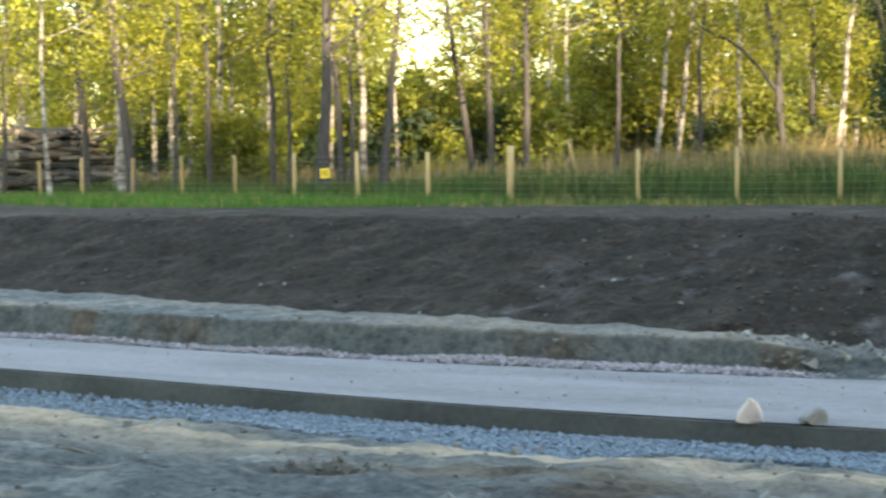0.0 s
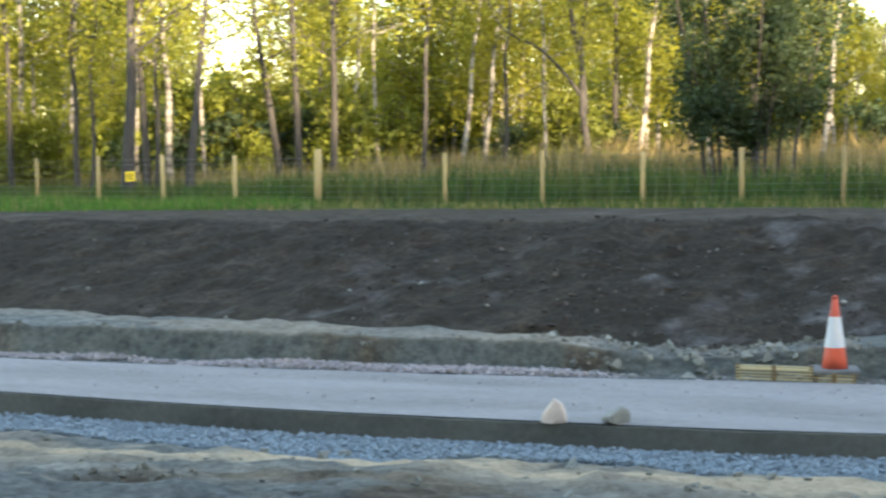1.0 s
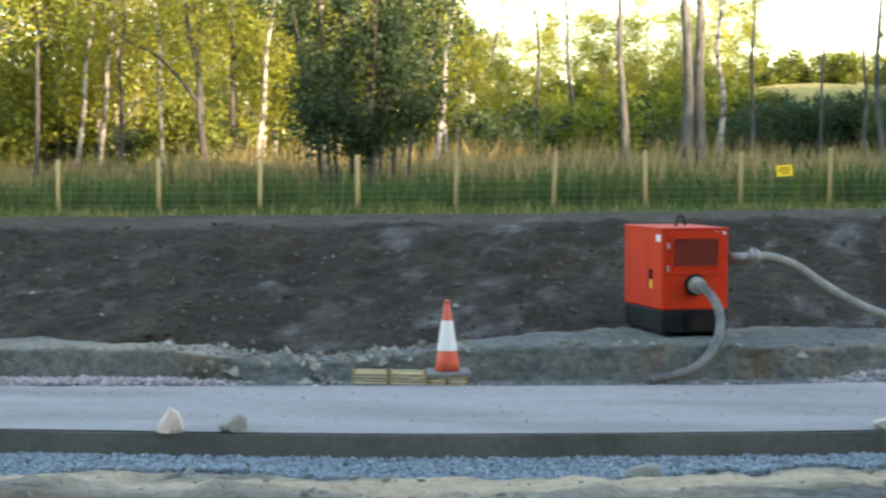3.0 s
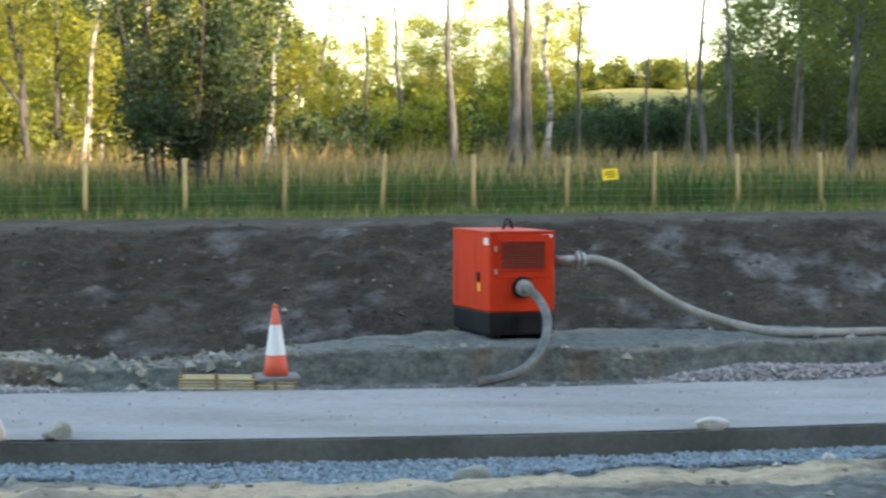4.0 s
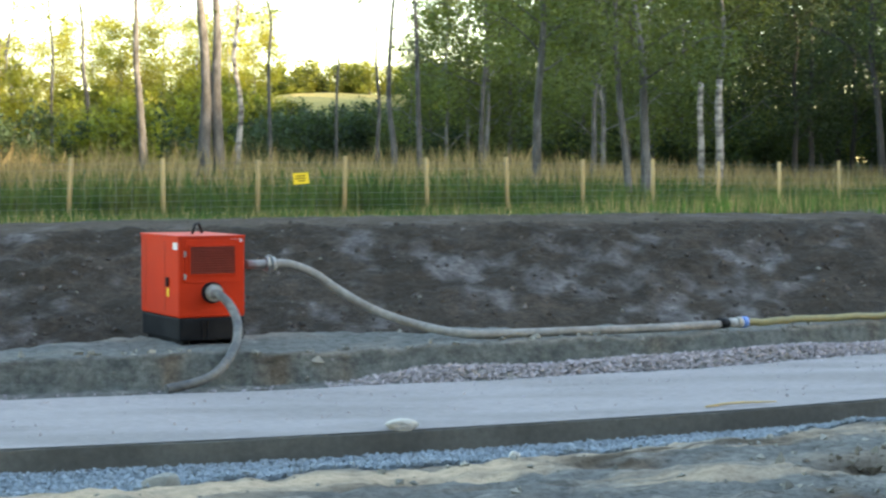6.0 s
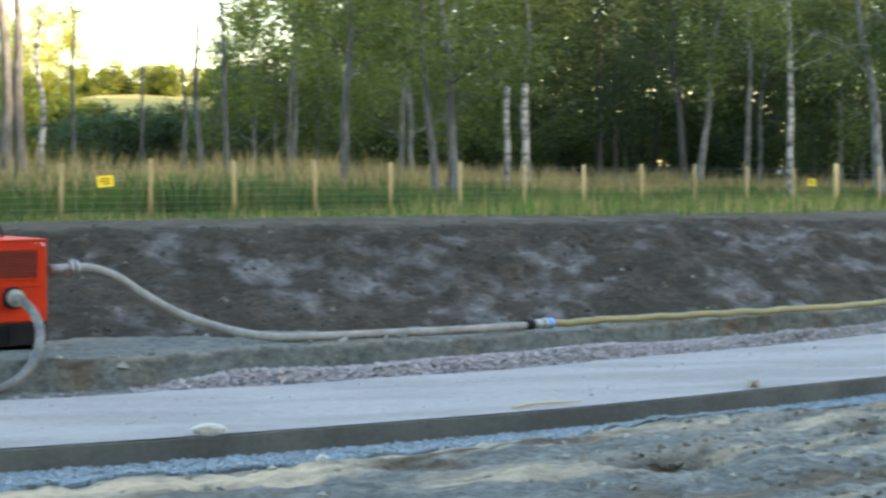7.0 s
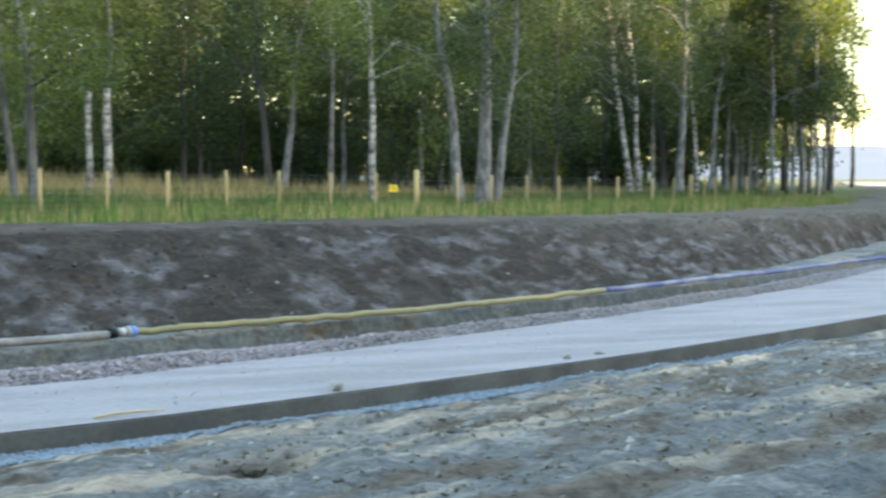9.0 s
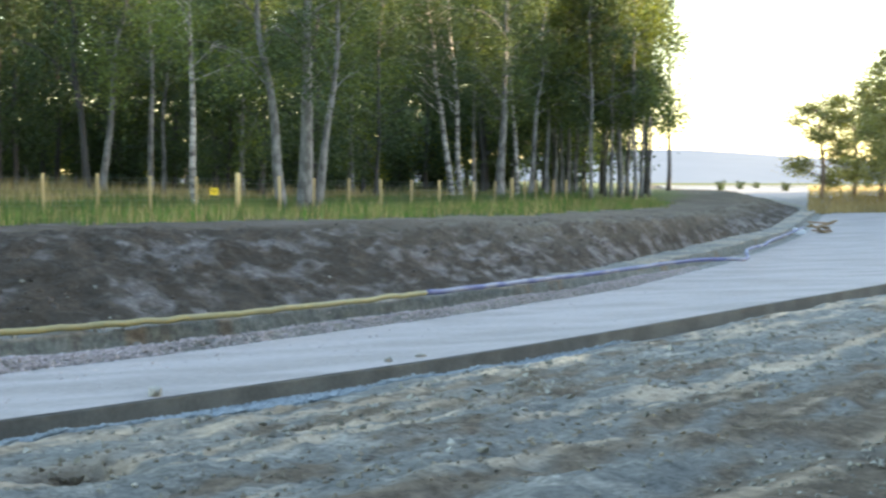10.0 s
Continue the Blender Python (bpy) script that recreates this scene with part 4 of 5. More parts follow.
def make_tree(name, seed, height, radius, bark, leaf, crown_from, clumps, per, spread, size, lean=0.0, limbs=14, reach=2.2, wiggle=0.1, droop=0.5, label="", fork=0.0, place=None, group=""):
    rng = np.random.RandomState(seed)
    root = tagged(new(name), label, "tree", group)
    if place is not None:
        root.matrix_basis = place
    n = 9
    zs = np.linspace(-0.25, height, n)
    path = np.stack([lean * zs + wiggle * rng.normal(size=n) * (zs > 0.3) * (zs / height + 0.2), wiggle * rng.normal(size=n) * (zs > 0.3) * (zs / height + 0.2), zs], 1)
    path = spline(path, 22)
    rr = radius * (1 - 0.85 * np.linspace(0, 1, 22)) + radius * 0.35 * np.exp(-np.linspace(0, 12, 22))
    bm = bmesh.new()
    add_tube(bm, path, list(rr), 9)
    tips = []
    if fork:
        base = np.array([np.interp(fork, path[:, 2], path[:, k]) for k in range(3)])
        q = spline([base, base + (-0.5, 0, 0.7), base + (-1.3, 0.1, 1.5), base + (-2.4, 0.2, 2.1), base + (-3.0, 0.3, 3.2)], 12)
        add_tube(bm, q, list(np.linspace(radius * 0.55, 0.02, 12)), 7, cap=False)
        tips += [q[k] for k in (5, 7, 9, 11)]
    for i in range(limbs):
        h = crown_from + (height * 0.97 - crown_from) * (i + rng.rand()) / limbs
        base = np.array([np.interp(h, path[:, 2], path[:, k]) for k in range(3)])
        az = rng.rand() * 2 * math.pi
        L = reach * (0.6 + 0.6 * rng.rand()) * (1.15 - 0.75 * (h - crown_from) / (height - crown_from + 0.01))
        d = np.array([math.cos(az), math.sin(az), 0.45 + 0.5 * rng.rand()])
        p = [base, base + d * L * 0.4 + rng.normal(size=3) * 0.08, base + d * L * np.array([0.8, 0.8, 0.75]) + rng.normal(size=3) * 0.15, base + d * L * np.array([1.05, 1.05, 0.7])]
        r0 = float(np.interp(h, path[:, 2], rr)) * 0.34
        add_tube(bm, spline(p, 7), list(np.linspace(r0, 0.008, 7)), 5, cap=False)
        for u in (0.45, 0.7, 0.9, 1.0):
            tips.append(base + (np.array(p[3]) - base) * u + rng.normal(size=3) * 0.12)
        for _ in range(3):
            s = base + (np.array(p[2]) - base) * (0.4 + 0.6 * rng.rand())
            e = s + rng.normal(size=3) * np.array([0.5, 0.5, 0.25]) * reach * 0.4
            add_tube(bm, [s, (s + e) / 2 + rng.normal(size=3) * 0.05, e], [0.014, 0.01, 0.004], 4, cap=False)
            tips.append(e), tips.append((s + e) / 2)
    part("trunk", bm, bark, root)
    if clumps:
        tips = np.array(tips)
        pick = tips[rng.randint(len(tips), size=clumps)]
        v, f = leaf_cloud(pick, per, spread, size, rng, droop)
        quick("crown", v, f, leaf, root)
    return root


def shrub(name, seed, height, width, leaf, clumps, per, size, label, stems=7, low=0.25):
    """A many-stemmed bush."""
    rng = np.random.RandomState(seed)
    root = tagged(new(name), label, "bush")
    bm = bmesh.new()
    tips = []
    for i in range(stems):
        az, r = rng.rand() * 6.28, width * (0.25 + 0.75 * rng.rand())
        top = np.array([math.cos(az) * r, math.sin(az) * r, height * (0.55 + 0.45 * rng.rand())])
        p = spline([(0.1 * math.cos(az), 0.1 * math.sin(az), -0.15), top * np.array([0.35, 0.35, 0.45]) + rng.normal(size=3) * 0.1, top], 8)
        add_tube(bm, p, list(np.linspace(0.05, 0.008, 8) * height / 4), 5, cap=False)
        for _ in range(12):
            u = low + (1 - low) * rng.rand()
            q = p[int(u * 7)] + rng.normal(size=3) * np.array([0.32, 0.32, 0.2]) * width * 0.6
            q[2] = max(q[2], 0.12 * height)
            tips.append(q)
    part("trunk", bm, M_BARK, root)
    tips = np.array(tips)
    v, f = leaf_cloud(tips[rng.randint(len(tips), size=clumps)], per, (0.22, 0.22, 0.2), size, rng, 0.2)
    v[:, 2] = np.maximum(v[:, 2], 0.02)
    quick("crown", v, f, leaf, root)
    return root


def stand(x, y, turn=0, size=1.0, tall=1.0):
    return Matrix.Translation((x, y, land_height(x, y) - 0.02)) @ Matrix.Rotation(radians(turn), 4, "Z") @ Matrix.Diagonal((size, size, size * tall, 1))


def put(ob, m):
    c = copy_thing(ob, m)
    c.matrix_basis = m
    return c



# ---------------------------------------------------------------- the wood behind the fence
# x, y, lean to the right in the camera's view, trunk radius, kind: B birch, G grey, D dark, F forked, S snag
LEFT_TREES = ((-35.3, 45.8, -0.05, 0.12, "D"), (-33.2, 44.7, -0.03, 0.11, "B"), (-32.1, 43.8, -0.12, 0.16, "D"), (-38.3, 53.6, -0.02, 0.09, "B"), (-35.8, 51.1, -0.02, 0.09, "B"), (-35.9, 52.3, 0.02, 0.09, "B"), (-31.5, 47.0, -0.03, 0.09, "D"), (-32.4, 49.0, -0.01, 0.12, "B"), (-34.7, 52.9, 0.02, 0.08, "B"), (-32.3, 51.6, 0.02, 0.1, "B"), (-28.5, 45.9, -0.03, 0.09, "D"), (-25.0, 42.7, 0.03, 0.17, "G"), (-30.9, 53.5, -0.01, 0.08, "B"), (-26.2, 45.9, -0.04, 0.12, "D"), (-31.9, 56.8, -0.04, 0.08, "B"), (-27.2, 49.1, -0.03, 0.11, "B"), (-23.5, 43.4, 0.09, 0.12, "G"), (-24.1, 50.6, -0.16, 0.12, "D"), (-22.7, 48.8, -0.04, 0.11, "D"), (-21.8, 49.2, 0.01, 0.11, "G"), (-23.2, 53.6, 0.06, 0.08, "B"), (-23.5, 63.4, 0.0, 0.08, "B"), (-21.8, 64.3, 0.02, 0.1, "B"), (-21.4, 67.0, -0.02, 0.15, "D"), (-14.8, 52.7, -0.11, 0.12, "F"), (-15.9, 59.7, -0.01, 0.12, "D"), (-41.2, 49.7, 0.0, 0.1, "B"))
MID_TREES = ((-2.4, 53.1, -0.03, 0.13, "G"), (-0.5, 49.9, -0.02, 0.19, "G"), (-0.1, 49.9, -0.02, 0.17, "G"), (0.4, 55.2, -0.01, 0.1, "B"), (1.6, 63.7, -0.02, 0.08, "G"), (4.0, 65.8, 0.02, 0.06, "G"), (5.0, 57.3, -0.04, 0.07, "G"), (5.2, 55.2, -0.02, 0.1, "G"), (6.0, 55.2, -0.03, 0.09, "G"), (8.8, 50.9, 0.02, 0.14, "G"), (8.5, 59.4, 0.0, 0.09, "D"), (12.0, 58.4, 0.03, 0.09, "G"), (11.1, 48.8, -0.07, 0.11, "G"), (11.6, 48.8, -0.06, 0.14, "G"), (-6.1, 65.8, -0.01, 0.07, "G"), (-8.7, 63.7, 0.0, 0.06, "B"), (-5.2, 70.0, -0.02, 0.11, "G"), (-7.7, 67.9, -0.03, 0.08, "D"))
RIGHT_TREES = ((14.6, 54.4, -0.01, 0.1, "S"), (15.1, 54.1, 0.0, 0.12, "S"), (24.7, 65.5, -0.1, 0.14, "D"), (25.1, 65.3, 0.11, 0.14, "G"), (26.8, 64.5, 0.01, 0.11, "G"), (29.1, 68.7, 0.03, 0.09, "G"), (24.9, 56.0, -0.03, 0.12, "B"), (28.4, 56.4, -0.11, 0.18, "G"), (29.4, 56.8, 0.03, 0.26, "G"), (30.1, 57.1, 0.11, 0.15, "G"), (40.7, 65.0, -0.13, 0.14, "B"), (41.4, 65.4, -0.06, 0.12, "B"), (43.0, 66.8, -0.01, 0.1, "G"), (43.4, 65.4, 0.03, 0.21, "G"), (45.4, 67.0, -0.05, 0.11, "B"), (47.1, 68.5, 0.08, 0.12, "G"), (50.7, 71.6, 0.02, 0.12, "G"), (51.9, 72.1, 0.0, 0.11, "G"), (56.5, 74.0, -0.02, 0.17, "B"), (58.1, 75.5, 0.01, 0.12, "G"), (63.5, 80.8, 0.0, 0.14, "D"), (72.3, 89.7, 0.01, 0.14, "D"))


def facing(x, y):
    """On the land at (x, y), turned so that its own x axis points right in the camera's view."""
    return Matrix.Translation((x, y, land_height(x, y) - 0.02)) @ Matrix.Rotation(-math.atan2(x, y), 4, "Z")


LABELS = {"B": "slender birch with white flaking bark", "G": "tall grey-trunked birch", "D": "dark-trunked tree", "F": "dark forked tree with a long side limb"}
BARKS = {"B": M_BIRCH, "G": M_GREYBARK, "D": M_BARK, "F": M_BARK}
for i, (x, y, lean, r, k) in enumerate(LEFT_TREES):
    # grey trunks take the dark bark here, in place of the shade on them
    make_tree("birch_tree" if k == "B" else "tree", 100 + i, 10 + i % 4, r, M_BIRCH if k == "B" else M_BARK, M_LEAF_GOLD, 3.4, (60 if -28.9 < math.degrees(math.atan2(x, y)) < -24.8 else 140) if -29.5 < x < -19 else 200, 13, (0.36, 0.36, 0.4), 0.07, lean, 15, 2.1, 0.07, 0.9, LABELS[k] + " and yellow-green leaves toned for sunlight", 2.6 if k == "F" else 0, facing(x, y), "trees of the sunlit wood")
for i, (x, y, lean, r, k) in enumerate(MID_TREES):
    sparse = x < 7
    make_tree("birch_tree" if k == "B" else "tree", 200 + i, 11 + i % 3, r, M_BIRCH if k == "B" else M_GREYSHADED, M_LEAF_GOLD if x < -4 else M_LEAF_GREEN, 5.5 if sparse else 3.2, 60 if sparse else 380, 8 if sparse else 12, (0.34, 0.34, 0.34), 0.075, lean, 9 if sparse else 15, 1.5 if sparse else 2.5, 0.15, 0.7, LABELS[k] + (" with few leaves" if sparse else " with a loose green crown"), 0, facing(x, y), "trees at the clearing")
for i, (x, y, lean, r, k) in enumerate(RIGHT_TREES):
    if i > 9:                # these stand further back from the fence
        x, y, r = 1.2 * x, 1.2 * y, 1.12 * r
    if k == "S":
        root = tagged(new("tree_snag"), "bare broken grey birch stump without branches", "tree snag", "broken stumps")
        root.matrix_basis = facing(x, y)
        h = 3.55 + 0.1 * i
        p = spline([(0, 0, -0.2), (0.03, 0, h * 0.4), (-0.02, 0.02, h * 0.75), (0.01, 0, h)], 14)
        bm = bmesh.new()
        add_tube(bm, p, list(np.linspace(r * 1.1, r * 0.8, 14)), 10)
        part("trunk", bm, M_BIRCH, root)
        bm = bmesh.new()
        add_tube(bm, [(-r * 0.4, 0, h - 0.02), (-r * 0.45, 0, h + 0.16)], [r * 0.35, 0.01], 6)
        part("splinter", bm, M_BARK, root)
        continue
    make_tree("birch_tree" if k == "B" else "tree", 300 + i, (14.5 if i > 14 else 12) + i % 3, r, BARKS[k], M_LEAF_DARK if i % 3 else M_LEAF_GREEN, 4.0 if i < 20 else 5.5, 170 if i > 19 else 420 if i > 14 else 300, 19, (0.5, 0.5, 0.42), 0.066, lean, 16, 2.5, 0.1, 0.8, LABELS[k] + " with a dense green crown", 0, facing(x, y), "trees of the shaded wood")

# fillers deeper in the wood, copies of a few grown shapes
rng = np.random.RandomState(7)
FILL = {
    "gold": [make_tree("birch_tree", 1 + s, 10 + s, 0.09, M_BIRCH, M_LEAF_GOLD, 1.8, 430, 11, (0.45, 0.45, 0.45), 0.085, 0.02 * s, 16, 2.2, 0.1, 0.9, "slender birch with yellow-green leaves deep in the wood", 0, facing(-30.0 + 7 * s, 62.0 + s), "trees of the sunlit wood") for s in range(3)],
    "green": [make_tree("tree", 11 + s, 11 + s, 0.10, M_GREYBARK, M_LEAF_GREEN, 1.4, 440, 18, (0.55, 0.55, 0.42), 0.07, 0.02 * s, 16, 2.5, 0.1, 0.8, "green broadleaved tree deep in the wood", 0, facing(14.0 + 5 * s, 66.0 + 2 * s), "trees of the shaded wood") for s in range(2)],
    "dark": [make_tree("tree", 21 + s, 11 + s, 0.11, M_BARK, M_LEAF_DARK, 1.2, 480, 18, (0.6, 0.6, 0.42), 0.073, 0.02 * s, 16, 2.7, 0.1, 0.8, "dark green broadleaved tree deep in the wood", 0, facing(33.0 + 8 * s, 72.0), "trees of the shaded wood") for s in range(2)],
}
BUSH_G = shrub("bush", 31, 3.0, 1.5, M_LEAF_OLIVE, 330, 8, 0.085, "yellow-green scrub under the birches")
BUSH_G.matrix_basis = facing(-17, 56)
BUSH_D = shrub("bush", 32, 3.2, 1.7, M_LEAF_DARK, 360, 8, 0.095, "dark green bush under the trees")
BUSH_D.matrix_basis = facing(-24.5, 56.5)


def grow(src, az, d, size, tall=1.0):
    a = radians(az)
    x, y = d * math.sin(a), d * math.cos(a)
    return put(src, stand(x, y, rng.rand() * 360, size, tall))


FAR_G = make_tree("tree", 71, 12, 0.1, M_BIRCH, M_LEAF_GOLD, 0.8, 520, 15, (0.8, 0.8, 0.6), 0.1, 0.02, 14, 2.6, 0.1, 0.6, "yellow-green tree far back in the wood", 0, facing(-52.0, 82.0), "trees of the sunlit wood")
for i in range(58):          # sunlit wood
    az = -42 + 34 * (i + rng.rand()) / 58
    if -28.5 < az < -25.4:
        continue
    grow(FILL["gold"][i % 3], az, 62 + 34 * rng.rand(), 0.75 + 0.35 * rng.rand())
# dark bushes among these stand for shaded gaps between the trees
for i in range(46):
    az = -42 + 40 * (i + rng.rand()) / 46
    grow(BUSH_D if i % 5 in (0, 2) or (-32 < az < -24 and i % 2) else BUSH_G, az, (67 if az < -35 else 57) + 22 * rng.rand(), 0.6 + 0.6 * rng.rand())
THICKET = shrub("bush", 33, 4.6, 2.3, M_LEAF_OLIVE, 620, 8, 0.095, "tall olive-green thicket under the birches")
THICKET.matrix_basis = facing(-29.0, 60.0)
for i in range(26):          # olive thicket under the open sky
    az = -31.5 + 12 * (i + rng.rand()) / 26
    grow(THICKET if i % 4 else BUSH_G, az, 60 + 26 * rng.rand(), 0.85 + 0.35 * rng.rand())
for i in range(40):          # low sunlit trees round the clearing
    az = -9.5 + 11 * (i + rng.rand()) / 40
    if i % 2:
        grow(FAR_G, az, 100 + 18 * rng.rand(), 0.55 + 0.15 * rng.rand())
    else:
        grow(BUSH_G, az, 92 + 16 * rng.rand(), 1.0 + 0.5 * rng.rand())
for i in range(26):          # hedge below the meadow
    az = 1 + 7.5 * (i + rng.rand()) / 26
    grow(BUSH_D, az, 82 + 8 * rng.rand(), 0.95 + 0.2 * rng.rand())
for i in range(40):          # bushes and trees on the meadow's top
    az = -5 + 15 * (i + rng.rand()) / 40
    grow(BUSH_G if i % 7 else BUSH_D, az, 130 + 10 * rng.rand(), 0.85 + 0.4 * rng.rand())
for az, d, size in ((-8.6, 66, 0.7), (-8.0, 72, 0.66), (-7.5, 64, 0.55), (-6.9, 70, 0.5), (-6.2, 66, 0.45)):
    grow(FILL["gold"][int(d) % 3], az, d, size)
for i in range(24):          # sunlit scrub in front of the meadow
    az = (-6 + 6.8 * rng.rand()) if i % 2 else (6.0 + 4 * rng.rand())
    grow(BUSH_G, az, 100 + 12 * rng.rand(), 1.1 + 0.5 * rng.rand())
for i in range(44):          # dark scrub on the near slope of the hill
    az = 0.2 + 7.0 * (i + rng.rand()) / 44
    grow(BUSH_D if i % 5 else BUSH_G, az, 92 + 14 * rng.rand(), (0.62 + 0.3 * rng.rand()) * (1 if i % 4 else 0.7))
for az, d, size in ((5.9, 78, 0.6), (6.5, 80, 0.72), (7.0, 74, 0.85), (7.7, 77, 1.0), (8.3, 73, 1.0), (9.0, 76, 1.05)):
    grow(FILL["green"][int(d) % 2], az, d, size)
for i in range(26):          # sunlit scrub far behind the shaded wood
    grow(BUSH_G, 8 + 24 * (i + rng.rand()) / 26, 108 + 10 * rng.rand(), 1.1 + 0.5 * rng.rand())
THIN = [make_tree("birch_tree", 91 + k, 11, 0.065 + 0.01 * k, M_BIRCH if k != 1 else M_BARK, M_LEAF_GOLD, 4.2, 120, 12, (0.36, 0.36, 0.45), 0.075, (-0.05, 0.04, 0.09)[k], 12, 1.7, 0.1, 0.9, "thin young birch among the sunlit trees", 0, facing(-27.5 + 4 * k, 52.0 + k), "trees of the sunlit wood") for k in range(3)]
for i in range(24):
    az = -41 + 33 * (i + rng.rand()) / 24
    if -28.5 < az < -25.3:
        continue
    d = 50 + 16 * rng.rand()
    put(THIN[(1, 0, 1, 2)[i % 4]], facing(d * math.sin(radians(az)), d * math.cos(radians(az))) @ Matrix.Rotation(0.5 * rng.normal(), 4, "Z") @ Matrix.Scale(0.85 + 0.3 * rng.rand(), 4))
for i in range(52):          # shaded wood
    az = 8.5 + 29.0 * (i + rng.rand()) / 52
    grow(FILL["dark" if i % 3 and az > 15 else "green"][i % 2], az, 72 + 22 * rng.rand() + max(0, az - 26) * 4.2, (0.85 + 0.3 * rng.rand()) * (1 + 0.4 * min(1, max(0, (az - 25) / 8))))
for i in range(30):
    az = 5 + 31.5 * (i + rng.rand()) / 30
    grow(BUSH_D, az, 76 + 20 * rng.rand() + max(0, az - 26) * 4.2, 0.7 + 0.5 * rng.rand())
for i in range(12):          # sunlit scrub beyond the shaded wood
    grow(BUSH_G, 8 + 22 * (i + rng.rand()) / 12, 98 + 8 * rng.rand(), 0.8 + 0.4 * rng.rand())

# far ranks that close the wood
FAR_D = make_tree("tree", 72, 12, 0.1, M_BARK, M_LEAF_DARK, 0.8, 420, 6, (0.8, 0.8, 0.6), 0.17, 0.02, 14, 2.6, 0.1, 0.6, "dark green tree far back in the wood", 0, facing(60.0, 96.0), "trees of the shaded wood")
for i in range(48):
    az = -43 + 34 * (i + rng.rand()) / 48
    low = -28.0 < az < -25.6
    grow(FAR_G, az, 98 + 24 * rng.rand(), (0.42 + 0.1 * rng.rand()) if low else 0.62 + 0.28 * rng.rand())
for i in range(40):
    az = 9.5 + 27.5 * (i + rng.rand()) / 40
    grow(FAR_D, az, 98 + 14 * rng.rand() + max(0, az - 26) * 4.4, (0.9 + 0.3 * rng.rand()) * (1 + 0.45 * min(1, max(0, (az - 23) / 8))))
END_TREES = [make_tree("tree", 81 + s, 15.5, 0.11, M_GREYBARK, M_LEAF_GREEN if s else M_LEAF_DARK, 4.0, 560, 12, (0.55, 0.55, 0.5), 0.1, 0.01, 18, 2.6, 0.1, 0.6, "tall dark tree at the open end of the wood", 0, facing(62.0 + 4.5 * s, 82.0 + 3 * s), "trees of the shaded wood") for s in range(2)]
for i in range(9):           # the open end of the shaded wood
    grow(END_TREES[i % 2], 34.6 + 0.46 * i, 100 + 12 * rng.rand(), 1.0 + 0.08 * rng.rand())

# dense dark willow by the fence
willow = tagged(new("willow_tree"), "dense dark green many-stemmed willow behind the fence", "tree")
willow.matrix_basis = facing(-8.3, 43.5)
wr = np.random.RandomState(77)
bm = bmesh.new()
tips = []
for i in range(11):
    x0 = -0.7 + 0.14 * i + 0.22 * wr.normal()
    top = np.array([x0 * 2.4 + 0.4 * wr.normal(), 0.9 * wr.normal(), 6.6 + 2.2 * wr.rand()])
    p = spline([(x0, 0.3 * wr.normal(), -0.15), (x0 * 1.15, 0.3 * wr.normal(), 1.6), top * np.array([0.8, 0.8, 0.55]), top], 12)
    add_tube(bm, p, list(np.linspace(0.06, 0.012, 12)), 6, cap=False)
    for _ in range(32):
        q = p[3 + wr.randint(9)] + wr.normal(size=3) * np.array([0.42, 0.5, 0.35])
        tips.append(q)
part("trunk", bm, M_BARK, willow)
tips = np.array(tips)
tips = tips[(tips[:, 2] > 1.2 + 0.6 * np.abs(np.sin(tips[:, 0] * 2.1))) & (np.abs(tips[:, 0]) < 2.6)]
v, f = leaf_cloud(tips[wr.randint(len(tips), size=2300)], 13, (0.3, 0.3, 0.3), 0.065, wr, 0.3)
quick("crown", v, f, M_LEAF_DARK, willow)

# unseen tall trees added behind the camera to shade the site
SHADE_TREE = make_tree("tree", 61, 15, 0.2, M_BARK, M_LEAF_DARK, 0.8, 900, 7, (0.9, 0.9, 0.7), 0.28, 0, 20, 3.4, 0.1, 0.5, "tall dark green tree added out of view to cast shade", 0, facing(26.0, -13.0), "shelter belt")
for row, yy in enumerate((-10.0, -15.0)):
    for i in range(34):
        x = -14 + 5 * i + 2.5 * row
        if math.hypot(x, yy) < 9:
            continue
        put(SHADE_TREE, stand(x, yy + 1.5 * rng.normal() - 0.03 * max(0, x - 40), rng.rand() * 360, 1.2 + 0.25 * min(1, max(0, (x - 58) / 20)) + 0.5 * min(1, max(0, (x - 82) / 20)) + 0.1 * rng.rand()))


for i in range(22):          # more unseen trees added past the bend, to shade the right wood
    u = i / 21
    put(SHADE_TREE, stand(74 + 62 * u + 2 * rng.normal(), 30 + 44 * u + 2 * rng.normal(), rng.rand() * 360, 1.15 + 0.2 * rng.rand()))


